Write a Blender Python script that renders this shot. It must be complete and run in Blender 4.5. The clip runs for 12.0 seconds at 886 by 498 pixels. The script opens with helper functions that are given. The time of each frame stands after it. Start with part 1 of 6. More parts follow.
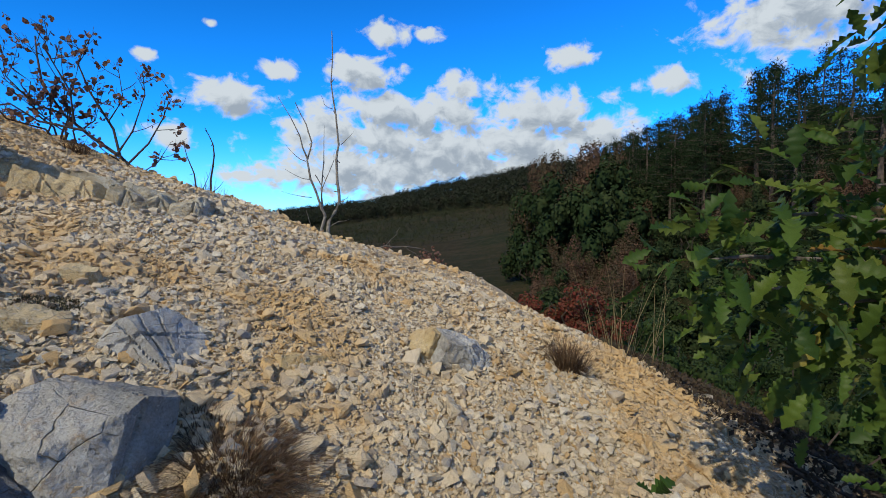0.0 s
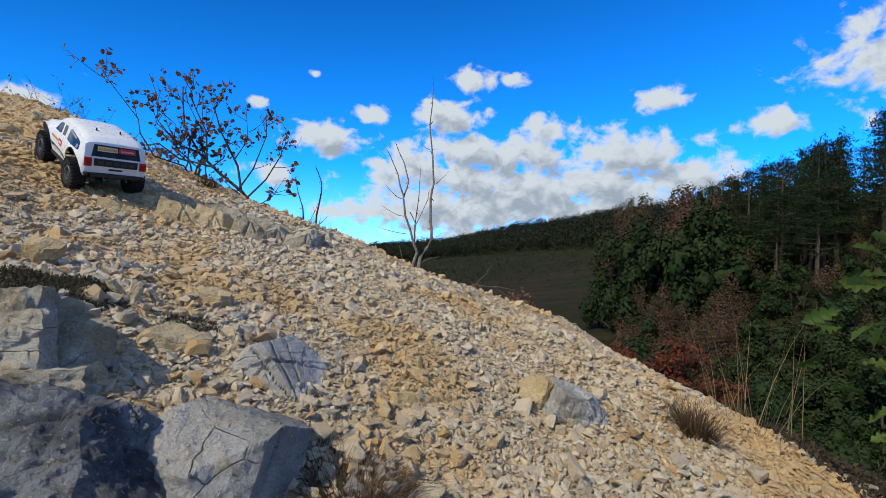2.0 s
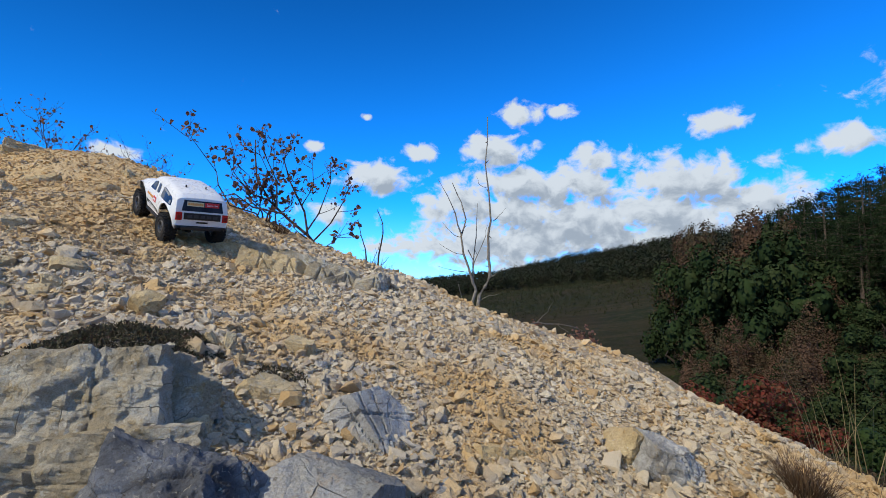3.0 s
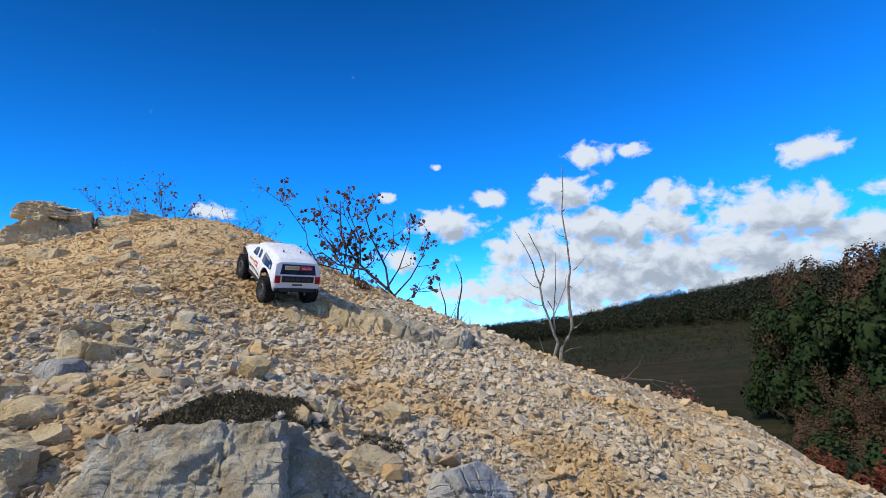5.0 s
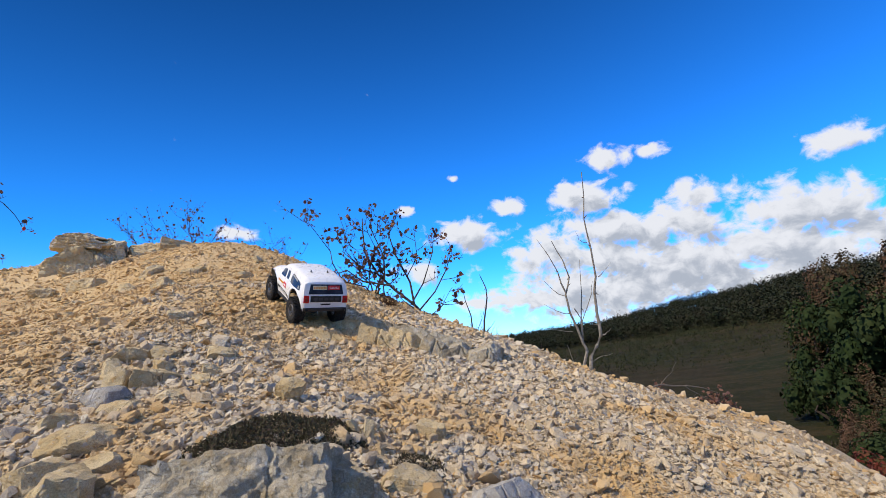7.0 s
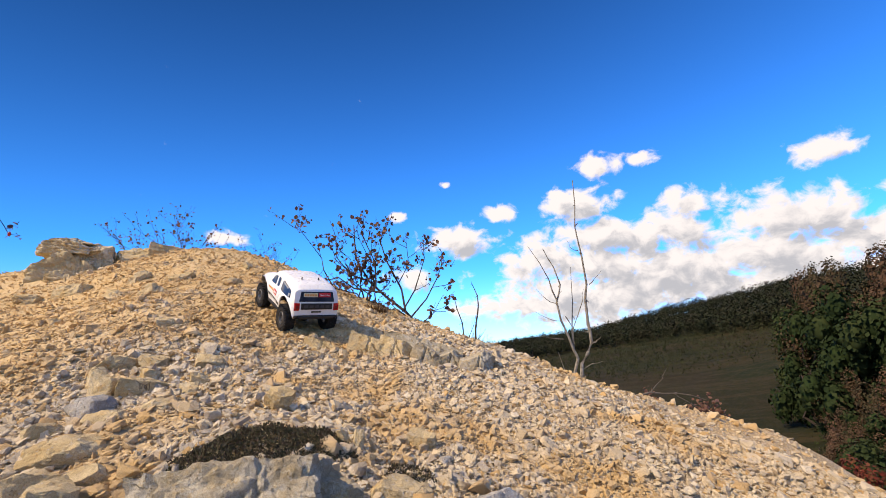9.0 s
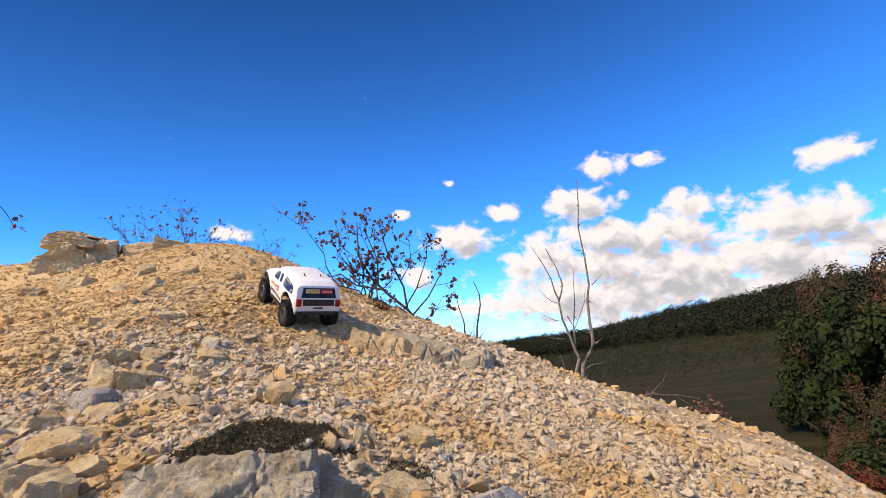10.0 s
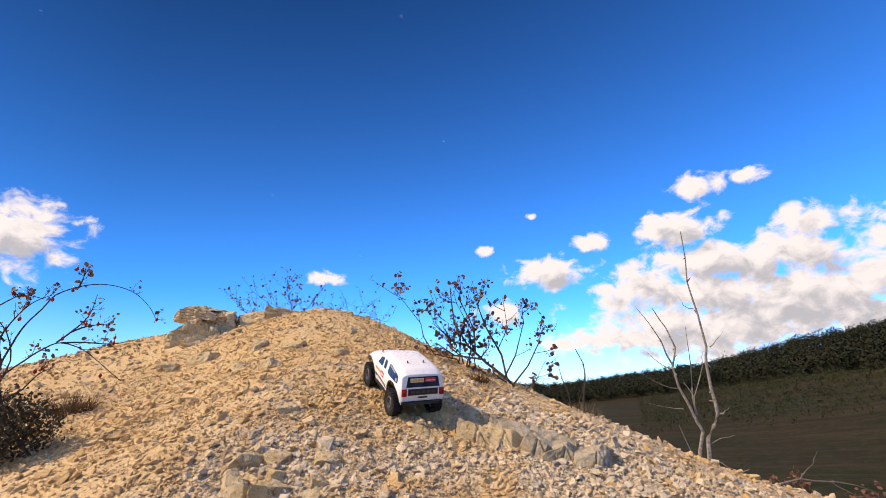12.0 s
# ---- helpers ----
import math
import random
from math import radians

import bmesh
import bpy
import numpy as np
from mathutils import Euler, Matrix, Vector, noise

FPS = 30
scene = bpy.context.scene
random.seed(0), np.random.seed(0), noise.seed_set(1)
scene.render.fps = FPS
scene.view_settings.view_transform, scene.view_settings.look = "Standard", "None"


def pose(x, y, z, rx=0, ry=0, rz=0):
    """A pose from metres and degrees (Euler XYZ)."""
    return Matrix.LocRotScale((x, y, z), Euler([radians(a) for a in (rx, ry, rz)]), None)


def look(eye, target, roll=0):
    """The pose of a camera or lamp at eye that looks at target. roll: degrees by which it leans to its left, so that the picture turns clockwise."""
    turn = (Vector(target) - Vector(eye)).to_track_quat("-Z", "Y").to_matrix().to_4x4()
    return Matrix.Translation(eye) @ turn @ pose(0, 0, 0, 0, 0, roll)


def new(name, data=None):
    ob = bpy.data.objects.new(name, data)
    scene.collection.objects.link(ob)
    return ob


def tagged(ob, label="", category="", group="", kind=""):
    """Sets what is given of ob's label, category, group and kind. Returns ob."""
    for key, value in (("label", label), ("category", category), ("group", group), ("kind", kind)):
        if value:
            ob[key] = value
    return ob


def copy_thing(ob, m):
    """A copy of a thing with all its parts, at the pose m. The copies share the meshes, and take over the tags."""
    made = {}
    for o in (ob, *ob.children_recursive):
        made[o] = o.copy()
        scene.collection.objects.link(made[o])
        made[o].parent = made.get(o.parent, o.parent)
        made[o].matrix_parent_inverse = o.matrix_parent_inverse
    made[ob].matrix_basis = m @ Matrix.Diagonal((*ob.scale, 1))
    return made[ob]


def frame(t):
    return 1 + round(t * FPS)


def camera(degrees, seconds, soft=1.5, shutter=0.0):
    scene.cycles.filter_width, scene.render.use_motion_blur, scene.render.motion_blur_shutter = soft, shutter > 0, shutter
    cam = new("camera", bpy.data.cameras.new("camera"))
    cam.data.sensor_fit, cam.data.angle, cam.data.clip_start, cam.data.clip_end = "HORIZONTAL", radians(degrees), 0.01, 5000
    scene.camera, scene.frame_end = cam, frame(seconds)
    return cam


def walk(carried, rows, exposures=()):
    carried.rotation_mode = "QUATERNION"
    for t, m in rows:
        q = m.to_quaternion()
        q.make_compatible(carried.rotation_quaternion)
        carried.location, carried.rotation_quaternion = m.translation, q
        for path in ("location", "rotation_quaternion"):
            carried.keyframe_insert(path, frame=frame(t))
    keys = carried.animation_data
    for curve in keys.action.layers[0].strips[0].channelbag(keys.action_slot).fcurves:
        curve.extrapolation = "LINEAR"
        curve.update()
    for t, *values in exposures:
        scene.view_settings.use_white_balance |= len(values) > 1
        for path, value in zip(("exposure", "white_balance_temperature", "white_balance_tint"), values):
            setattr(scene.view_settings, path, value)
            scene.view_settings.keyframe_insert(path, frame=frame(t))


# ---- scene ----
cam = camera(87.37, 12.0, 0.6)
ROWS = [
    # seconds, x, y, z, yaw, pitch, roll
    (0.0, 0.0000, 0.0000, 0.6000, -0.00, -3.00, 0.00),
    (0.5, -0.0319, 0.0014, 0.5743, 3.82, -2.51, -1.36),
    (1.0, -0.0570, 0.0151, 0.5857, 5.20, -0.74, -2.36),
    (1.5, -0.0846, 0.0178, 0.5874, 7.40, -0.25, -3.00),
    (2.0, -0.1014, 0.0264, 0.5991, 9.57, 1.61, -2.60),
    (2.5, -0.1385, 0.0153, 0.6182, 13.61, 4.33, -1.89),
    (2.7, -0.1564, 0.0109, 0.6219, 14.87, 4.76, -1.87),
    (4.3, -0.1749, -0.0087, 0.6679, 18.11, 9.65, -0.82),
    (4.5, -0.1786, -0.0097, 0.6686, 18.89, 9.97, -0.56),
    (5.0, -0.2115, -0.0276, 0.6790, 24.71, 10.94, -1.25),
    (5.5, -0.2393, -0.0481, 0.6835, 28.81, 11.03, -1.81),
    (6.0, -0.2316, -0.0439, 0.6879, 27.94, 11.92, -0.15),
    (6.5, -0.2214, -0.0522, 0.6903, 27.42, 12.24, 0.04),
    (7.0, -0.2222, -0.0477, 0.6900, 27.72, 12.29, 0.88),
    (9.0, -0.2194, -0.0500, 0.6968, 26.68, 13.04, 0.83),
    (9.5, -0.2164, -0.0498, 0.6972, 26.60, 13.01, 0.42),
    (10.0, -0.2178, -0.0483, 0.6959, 26.85, 12.84, -0.03),
    (10.5, -0.2279, -0.0573, 0.7069, 29.40, 14.35, -0.02),
    (11.0, -0.2407, -0.0831, 0.7482, 33.69, 16.94, -1.76),
    (11.5, -0.2534, -0.1038, 0.8690, 36.88, 16.79, -0.76),
    (12.0, -0.2580, -0.1114, 0.9271, 37.72, 17.34, 0.30),
]
# seconds, stops, kelvin, tint
EXPOSURES = [(0.0, -0.5, 6400, 7), (2.5, -0.46, 6300, 8), (5.0, -0.3, 6250, 10), (7.0, -0.22, 6700, 14), (9.0, 0.0, 7800, 19), (12.0, -0.04, 8000, 22)]
walk(cam, [(t, pose(x, y, z, 90 + pitch, roll, yaw)) for t, x, y, z, yaw, pitch, roll in ROWS], EXPOSURES)

# ---- world: sky with cumulus clouds, and the sun ----
SUN_AZ, SUN_EL = -146.0, 43.0      # degrees; azimuth clockwise from +y
SUN_DIR = Vector((math.sin(radians(SUN_AZ)) * math.cos(radians(SUN_EL)), math.cos(radians(SUN_AZ)) * math.cos(radians(SUN_EL)), math.sin(radians(SUN_EL))))
sun = new("sun", bpy.data.lights.new("sun", "SUN"))
sun.data.energy, sun.data.angle, sun.data.color = 5.0, radians(0.55), (1.0, 0.90, 0.72)
sun.matrix_world = look(SUN_DIR * 50, (0, 0, 0))

# azimuth, elevation, half width and half height of each cloud, in degrees
CLOUDS = [
    (-26.1, 21.0, 0.9, 0.5), (-7.1, 21.9, 2.8, 1.6), (-1.6, 22.0, 1.7, 0.8), (-9.8, 17.8, 4.4, 2.2), (-24.7, 14.2, 4.7, 2.0),
    (-19.4, 17.3, 2.0, 1.2), (3.2, 16.5, 3.7, 1.7), (-6.4, 13.9, 6.9, 2.4), (11.9, 13.4, 7.4, 2.9), (-5.8, 10.4, 12.4, 2.4),
    (6.6, 7.7, 12.6, 2.7), (18.4, 10.8, 5.3, 3.0), (15.1, 19.1, 3.2, 1.5), (25.1, 15.3, 3.1, 1.4), (37.0, 20.5, 8.5, 4.2),
    (-15.2, 5.9, 12.1, 1.6), (-23.2, 5.7, 2.6, 0.7), (-32.5, 17.1, 1.1, 0.6), (-30.2, 9.6, 3.0, 1.3), (-82.1, 14.7, 4.6, 4.2),
    (-52.1, 13.6, 2.5, 0.9), (2.6, 6.9, 4.8, 0.9),
    (1.0, 9.5, 15.0, 4.4), (11.0, 9.0, 12.0, 5.2), (-8.0, 7.0, 14.0, 3.4), (-1.0, 13.5, 9.0, 2.6), (-14.0, 12.0, 6.0, 2.6),
]


class Nodes:
    """A short way to wire node trees."""

    def __init__(self, tree):
        self.tree = tree

    def add(self, kind, ins=(), **props):
        n = self.tree.nodes.new("ShaderNode" + kind)
        for k, v in props.items():
            setattr(n, k, v)
        for key, v in (ins.items() if hasattr(ins, "items") else enumerate(ins)):
            if v is None:
                continue
            if isinstance(v, bpy.types.NodeSocket):
                self.tree.links.new(v, n.inputs[key])
            else:
                n.inputs[key].default_value = v
        return n

    def math(self, op, a, b=None, clamp=False):
        return self.add("Math", [a] if b is None else [a, b], operation=op, use_clamp=clamp).outputs[0]

    def vec(self, op, a, b=None):
        n = self.add("VectorMath", [a] if b is None else [a, b], operation=op)
        return n.outputs["Value" if op in ("LENGTH", "DOT_PRODUCT") else "Vector"]

    def mix(self, fac, a, b, blend="MIX"):
        n = self.tree.nodes.new("ShaderNodeMix")
        n.data_type, n.blend_type = "RGBA", blend
        for key, v in ((0, fac), (6, a), (7, b)):
            if isinstance(v, bpy.types.NodeSocket):
                self.tree.links.new(v, n.inputs[key])
            else:
                n.inputs[key].default_value = v if key == 0 or len(v) == 4 else (*v, 1)
        return n.outputs[2]

    def noise(self, vector, scale, detail=4.0, rough=0.55, distort=0.0):
        n = self.add("TexNoise", {"Scale": scale, "Detail": detail, "Roughness": rough, "Distortion": distort})
        if vector is not None:
            self.tree.links.new(vector, n.inputs["Vector"])
        return n.outputs["Fac"]

    def ramp(self, fac, lo, hi, a=0.0, b=1.0, smooth=True):
        n = self.add("MapRange", {"Value": fac, "From Min": lo, "From Max": hi, "To Min": a, "To Max": b})
        n.interpolation_type = "SMOOTHSTEP" if smooth else "LINEAR"
        return n.outputs[0]


def cloud_group():
    """Cloud density for a vector of (azimuth, elevation, 0) in degrees."""
    g = bpy.data.node_groups.new("cloud_density", "ShaderNodeTree")
    g.interface.new_socket("Vector", in_out="INPUT", socket_type="NodeSocketVector")
    g.interface.new_socket("Density", in_out="OUTPUT", socket_type="NodeSocketFloat")
    k = Nodes(g)
    v = g.nodes.new("NodeGroupInput").outputs[0]
    total = None
    for az, el, w, h in CLOUDS:
        d = k.vec("LENGTH", k.vec("MULTIPLY", k.vec("SUBTRACT", v, (az, el - 0.15 * h, 0)), (1 / w, 1 / h, 0)))
        blob = k.ramp(d, 0.1, 1.75, 1.0, 0.0, False)
        total = blob if total is None else k.math("MAXIMUM", total, blob)
    fine = k.noise(k.vec("MULTIPLY", v, (1.0, 1.25, 1.0)), 0.36, 8.0, 0.58, 0.35)
    big = k.noise(k.vec("MULTIPLY", v, (1.0, 1.5, 1.0)), 0.14, 3.0, 0.5)
    # the rest of the sky carries scattered clouds of the same kind
    sep = k.add("SeparateXYZ", [v])
    aside = k.math("MAXIMUM", k.ramp(k.math("ABSOLUTE", k.math("ADD", sep.outputs[0], 18.0)), 75.0, 95.0), k.ramp(sep.outputs[1], 52.0, 62.0))
    wide = k.ramp(k.noise(k.vec("MULTIPLY", v, (1.0, 1.6, 1.0)), 0.05, 2.0, 0.5), 0.42, 0.6)
    total = k.math("MAXIMUM", total, k.math("MULTIPLY", aside, wide))
    body = k.math("ADD", k.math("MULTIPLY", total, 1.45), k.math("ADD", k.math("MULTIPLY", fine, 2.5), k.math("MULTIPLY", big, 0.7)))
    out = g.nodes.new("NodeGroupOutput")
    g.links.new(k.math("SUBTRACT", body, 2.17), out.inputs[0])
    return g


world = bpy.data.worlds.new("world")
scene.world = world
world.use_nodes = True
world.node_tree.nodes.clear()
k = Nodes(world.node_tree)
sky = k.add("TexSky", sky_type="NISHITA", sun_disc=False, sun_elevation=radians(SUN_EL), sun_rotation=radians(SUN_AZ),
            altitude=300.0, air_density=1.0, dust_density=0.3, ozone_density=3.0)
way = k.add("TexCoord").outputs["Generated"]
xyz = k.add("SeparateXYZ", [way])
# the clear blue away from the sun, all round
flat = k.math("SQRT", k.math("SUBTRACT", 1.0, k.math("MULTIPLY", xyz.outputs[2], xyz.outputs[2]), True))
opposite = k.add("CombineXYZ", [k.math("MULTIPLY", flat, math.sin(radians(SUN_AZ + 160))), k.math("MULTIPLY", flat, math.cos(radians(SUN_AZ + 160))), xyz.outputs[2]])
world.node_tree.links.new(opposite.outputs[0], sky.inputs[0])
az = k.math("MULTIPLY", k.math("ARCTAN2", xyz.outputs[0], xyz.outputs[1]), 57.2958)
el = k.math("MULTIPLY", k.math("ARCSINE", xyz.outputs[2]), 57.2958)
group = cloud_group()
dens = []
for up, side in ((0.0, 0.0), (1.5, -1.2)):
    n = world.node_tree.nodes.new("ShaderNodeGroup")
    n.node_tree = group
    v = k.add("CombineXYZ", [k.math("ADD", az, side), k.math("ADD", el, up), 0.0])
    world.node_tree.links.new(v.outputs[0], n.inputs[0])
    dens.append(n.outputs[0])
cover = k.ramp(dens[0], -0.04, 0.5)
shade = k.ramp(dens[1], 0.2, 1.0)
cloud = k.mix(shade, (9.3, 10.0, 10.8), (5.0, 5.8, 6.9))
tint = k.mix(1.0, sky.outputs[0], (0.065, 0.66, 1.42), "MULTIPLY")
fall = k.math("MULTIPLY", k.ramp(el, 4.0, 48.0, 2.8, 1.0, False), k.ramp(az, -75.0, 25.0, 0.64, 1.34, False))      # a clear sky deepens towards the zenith
pale = k.ramp(el, 0.0, 12.0, 0.45, 0.0)
tint = k.mix(pale, tint, k.mix(1.0, sky.outputs[0], (0.72, 0.84, 0.98), "MULTIPLY"))
tint = k.mix(1.0, tint, k.add("CombineColor", [fall, fall, fall]).outputs[0], "MULTIPLY")
cover = k.math("MULTIPLY", cover, k.ramp(el, -1.0, 1.5))
back = k.add("Background", {"Color": k.mix(cover, tint, cloud), "Strength": 0.098})
world.node_tree.links.new(back.outputs[0], k.add("OutputWorld").inputs[0])

# ---- materials ----
def material(name):
    m = bpy.data.materials.new(name)
    m.use_nodes = True
    m.node_tree.nodes.clear()
    return m, Nodes(m.node_tree)


def finish(m, k, color, rough=0.8, bump=None, strength=0.5, distance=0.01, metal=0.0, spec=0.4, **more):
    ins = {"Base Color": color if isinstance(color, bpy.types.NodeSocket) or len(color) == 4 else (*color, 1), "Roughness": rough, "Metallic": metal, "Specular IOR Level": spec, **more}
    if bump is not None:
        ins["Normal"] = k.add("Bump", {"Strength": strength, "Distance": distance, "Height": bump}).outputs[0]
    b = k.add("BsdfPrincipled", ins)
    m.node_tree.links.new(b.outputs[0], k.add("OutputMaterial").inputs[0])
    return m


def simple(name, color, rough=0.5, metal=0.0, vary=0.12, scale=30.0, spec=0.4, bump=0.0):
    m, k = material(name)
    n = k.noise(k.add("TexCoord").outputs["Object"], scale, 5.0, 0.6)
    lo, hi = [tuple(min(1, c * f) for c in color) for f in (1 - vary, 1 + vary)]
    r = k.ramp(n, 0.3, 0.7, max(0.02, rough - 0.08), min(1, rough + 0.08))
    return finish(m, k, k.mix(k.ramp(n, 0.3, 0.7), lo, hi), r, n if bump else None, bump, 0.002, metal, spec)


def soil_material():
    """Ochre weathered limestone soil with crumbs and paler dusty patches."""
    m, k = material("ochre_soil")
    pos = k.add("NewGeometry").outputs["Position"]
    big = k.noise(pos, 1.3, 5.0, 0.6)
    mid = k.noise(pos, 9.0, 6.0, 0.65)
    fine = k.noise(pos, 120.0, 6.0, 0.7)
    cells = k.add("TexVoronoi", {"Vector": pos, "Scale": 75.0, "Randomness": 1.0}, feature="F1")
    col = k.mix(k.ramp(big, 0.42, 0.62), (0.62, 0.47, 0.28), (0.66, 0.55, 0.39))
    col = k.mix(k.ramp(mid, 0.5, 0.72, 0.0, 0.7), col, (0.53, 0.33, 0.13))
    col = k.mix(k.math("MULTIPLY", k.ramp(cells.outputs["Distance"], 0.2, 0.65), 0.5), col, (0.15, 0.10, 0.055))
    col = k.mix(k.ramp(fine, 0.4, 0.75, 0.0, 0.45), col, (0.56, 0.48, 0.36))
    col = k.mix(k.ramp(k.add("SeparateXYZ", [pos]).outputs[0], -1.2, -3.2, 0.0, 0.5), col, k.mix(k.ramp(mid, 0.35, 0.6), (0.60, 0.38, 0.14), (0.68, 0.49, 0.25)))
    h = k.math("ADD", k.math("MULTIPLY", fine, 0.6), k.math("MULTIPLY", cells.outputs["Distance"], -1.2))
    return finish(m, k, col, 0.92, h, 0.9, 0.006, spec=0.2)


def rock_material(name, base, pale, stain, scale=6.0, island=False):
    """Weathered limestone: two tones, ochre stain, fine dark cracks and grain."""
    m, k = material(name)
    pos = k.add("NewGeometry").outputs["Position"]
    big = k.noise(pos, scale, 6.0, 0.62)
    mid = k.noise(pos, scale * 4.5, 7.0, 0.7, 0.1)
    fine = k.noise(pos, scale * 40, 5.0, 0.7)
    col = k.mix(k.ramp(big, 0.38, 0.62), base, pale)
    col = k.mix(k.ramp(mid, 0.52, 0.7, 0.0, 0.75), col, stain)
    if island:
        rnd = k.add("NewGeometry").outputs["Random Per Island"]
        info = k.add("ObjectInfo").outputs["Random"]
        r = k.math("FRACT", k.math("ADD", rnd, info))
        tone = k.add("ValToRGB", [r])
        for i, (p, c) in enumerate(((0.0, (0.84, 0.75, 0.60)), (0.22, (0.60, 0.49, 0.34)), (0.42, (0.80, 0.66, 0.46)), (0.62, (0.82, 0.69, 0.50)), (0.82, (0.42, 0.38, 0.34)), (0.93, (0.62, 0.40, 0.17)))):
            e = tone.color_ramp.elements[i] if i < 2 else tone.color_ramp.elements.new(p)
            e.position, e.color = p, (*c, 1)
        col = k.mix(0.85, col, tone.outputs[0])
        rusty = k.math("ADD", k.noise(pos, 2.1, 4.0, 0.6), k.ramp(k.add("SeparateXYZ", [pos]).outputs[0], -1.2, -3.2, 0.0, 0.17))
        rusty = k.ramp(rusty, 0.48, 0.62, 0.0, 0.8)
        col = k.mix(rusty, col, k.mix(r, (0.60, 0.37, 0.14), (0.74, 0.52, 0.26)))
    col = k.mix(k.ramp(fine, 0.35, 0.75, 0.0, 0.45 if island else 0.7), col, k.mix(1.0, col, (0.5, 0.46, 0.42), "MULTIPLY"))
    if not island:
        # hairline cracks and pale lichen spots
        bent_pos = k.vec("ADD", pos, k.vec("MULTIPLY", k.add("TexNoise", {"Vector": pos, "Scale": scale * 2.0, "Detail": 3.0}).outputs["Color"], (0.025, 0.025, 0.025)))
        edge = k.add("TexVoronoi", {"Vector": bent_pos, "Scale": scale * 1.25}, feature="DISTANCE_TO_EDGE").outputs["Distance"]
        line = k.math("MULTIPLY", k.ramp(edge, 0.0, 0.011, 1.0, 0.0), k.ramp(big, 0.48, 0.62, 0.0, 1.0))
        col = k.mix(k.math("MULTIPLY", line, 0.75), col, (0.09, 0.075, 0.055))
        spot = k.ramp(k.noise(pos, scale * 9, 4.0, 0.6), 0.6, 0.68, 0.0, 0.6)
        col = k.mix(spot, col, (0.52, 0.50, 0.44))
        lichen = k.ramp(k.noise(pos, scale * 2.1, 6.0, 0.75), 0.56, 0.66, 0.0, 0.55)
        col = k.mix(lichen, col, k.mix(1.0, col, (1.25, 1.35, 1.42), "MULTIPLY"))
        pit = k.ramp(k.noise(pos, scale * 13, 5.0, 0.7, 0.3), 0.60, 0.70, 0.0, 0.6)
        col = k.mix(pit, col, k.mix(1.0, col, (0.30, 0.26, 0.20), "MULTIPLY"))
        mid = k.math("SUBTRACT", mid, k.math("MULTIPLY", pit, 0.3))
        mid = k.math("SUBTRACT", mid, k.math("MULTIPLY", line, 0.45))
    h = k.math("ADD", k.math("MULTIPLY", mid, 1.0), k.math("MULTIPLY", fine, 0.35))
    return finish(m, k, col, 0.88, h, 0.9, 0.012, spec=0.25)


def field_material():
    """Far valley: mown field with brown furrows, green scrub and rows, darkened as under cloud shadow."""
    m, k = material("valley_ground")
    pos = k.add("NewGeometry").outputs["Position"]
    big = k.noise(pos, 0.03, 5.0, 0.6)
    mid = k.noise(pos, 0.25, 6.0, 0.65)
    fine = k.noise(pos, 2.5, 5.0, 0.7)
    rows = k.noise(k.add("Mapping", {"Vector": pos, "Rotation": (0, 0, 0.35), "Scale": (0.03, 0.30, 0.05)}).outputs[0], 1.0, 5.0, 0.7)
    # all field tones are lowered; the cloud shadow over the valley is in the colour
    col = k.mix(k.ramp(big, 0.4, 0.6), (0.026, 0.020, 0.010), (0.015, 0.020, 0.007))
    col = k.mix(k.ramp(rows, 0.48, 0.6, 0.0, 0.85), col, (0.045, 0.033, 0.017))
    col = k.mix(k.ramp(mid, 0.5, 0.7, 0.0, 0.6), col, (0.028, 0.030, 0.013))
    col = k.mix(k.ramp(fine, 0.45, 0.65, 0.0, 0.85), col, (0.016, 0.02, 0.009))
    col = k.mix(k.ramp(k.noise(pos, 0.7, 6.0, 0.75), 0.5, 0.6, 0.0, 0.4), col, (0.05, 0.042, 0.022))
    return finish(m, k, col, 0.95, fine, 0.5, 0.3, spec=0.1)


SOIL = soil_material()
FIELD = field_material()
STONE = rock_material("loose_limestone", (0.48, 0.42, 0.34), (0.57, 0.52, 0.44), (0.46, 0.32, 0.17), 14.0, True)
GREY_ROCK = rock_material("grey_limestone", (0.33, 0.32, 0.30), (0.54, 0.53, 0.51), (0.36, 0.28, 0.17), 7.0)
OCHRE_ROCK = rock_material("ochre_limestone", (0.54, 0.41, 0.22), (0.67, 0.55, 0.35), (0.58, 0.35, 0.12), 8.0)
LEDGE_ROCK = rock_material("weathered_ledge_limestone", (0.38, 0.32, 0.22), (0.57, 0.53, 0.44), (0.48, 0.34, 0.14), 9.0)
BLUE_ROCK = rock_material("slate_grey_limestone", (0.085, 0.09, 0.105), (0.25, 0.26, 0.285), (0.14, 0.11, 0.075), 12.0)
SLAB_ROCK = rock_material("smooth_grey_limestone", (0.25, 0.25, 0.24), (0.42, 0.41, 0.39), (0.36, 0.25, 0.14), 6.0)
PALE_ROCK = rock_material("pale_crest_limestone", (0.54, 0.45, 0.30), (0.68, 0.58, 0.41), (0.58, 0.38, 0.15), 7.0)


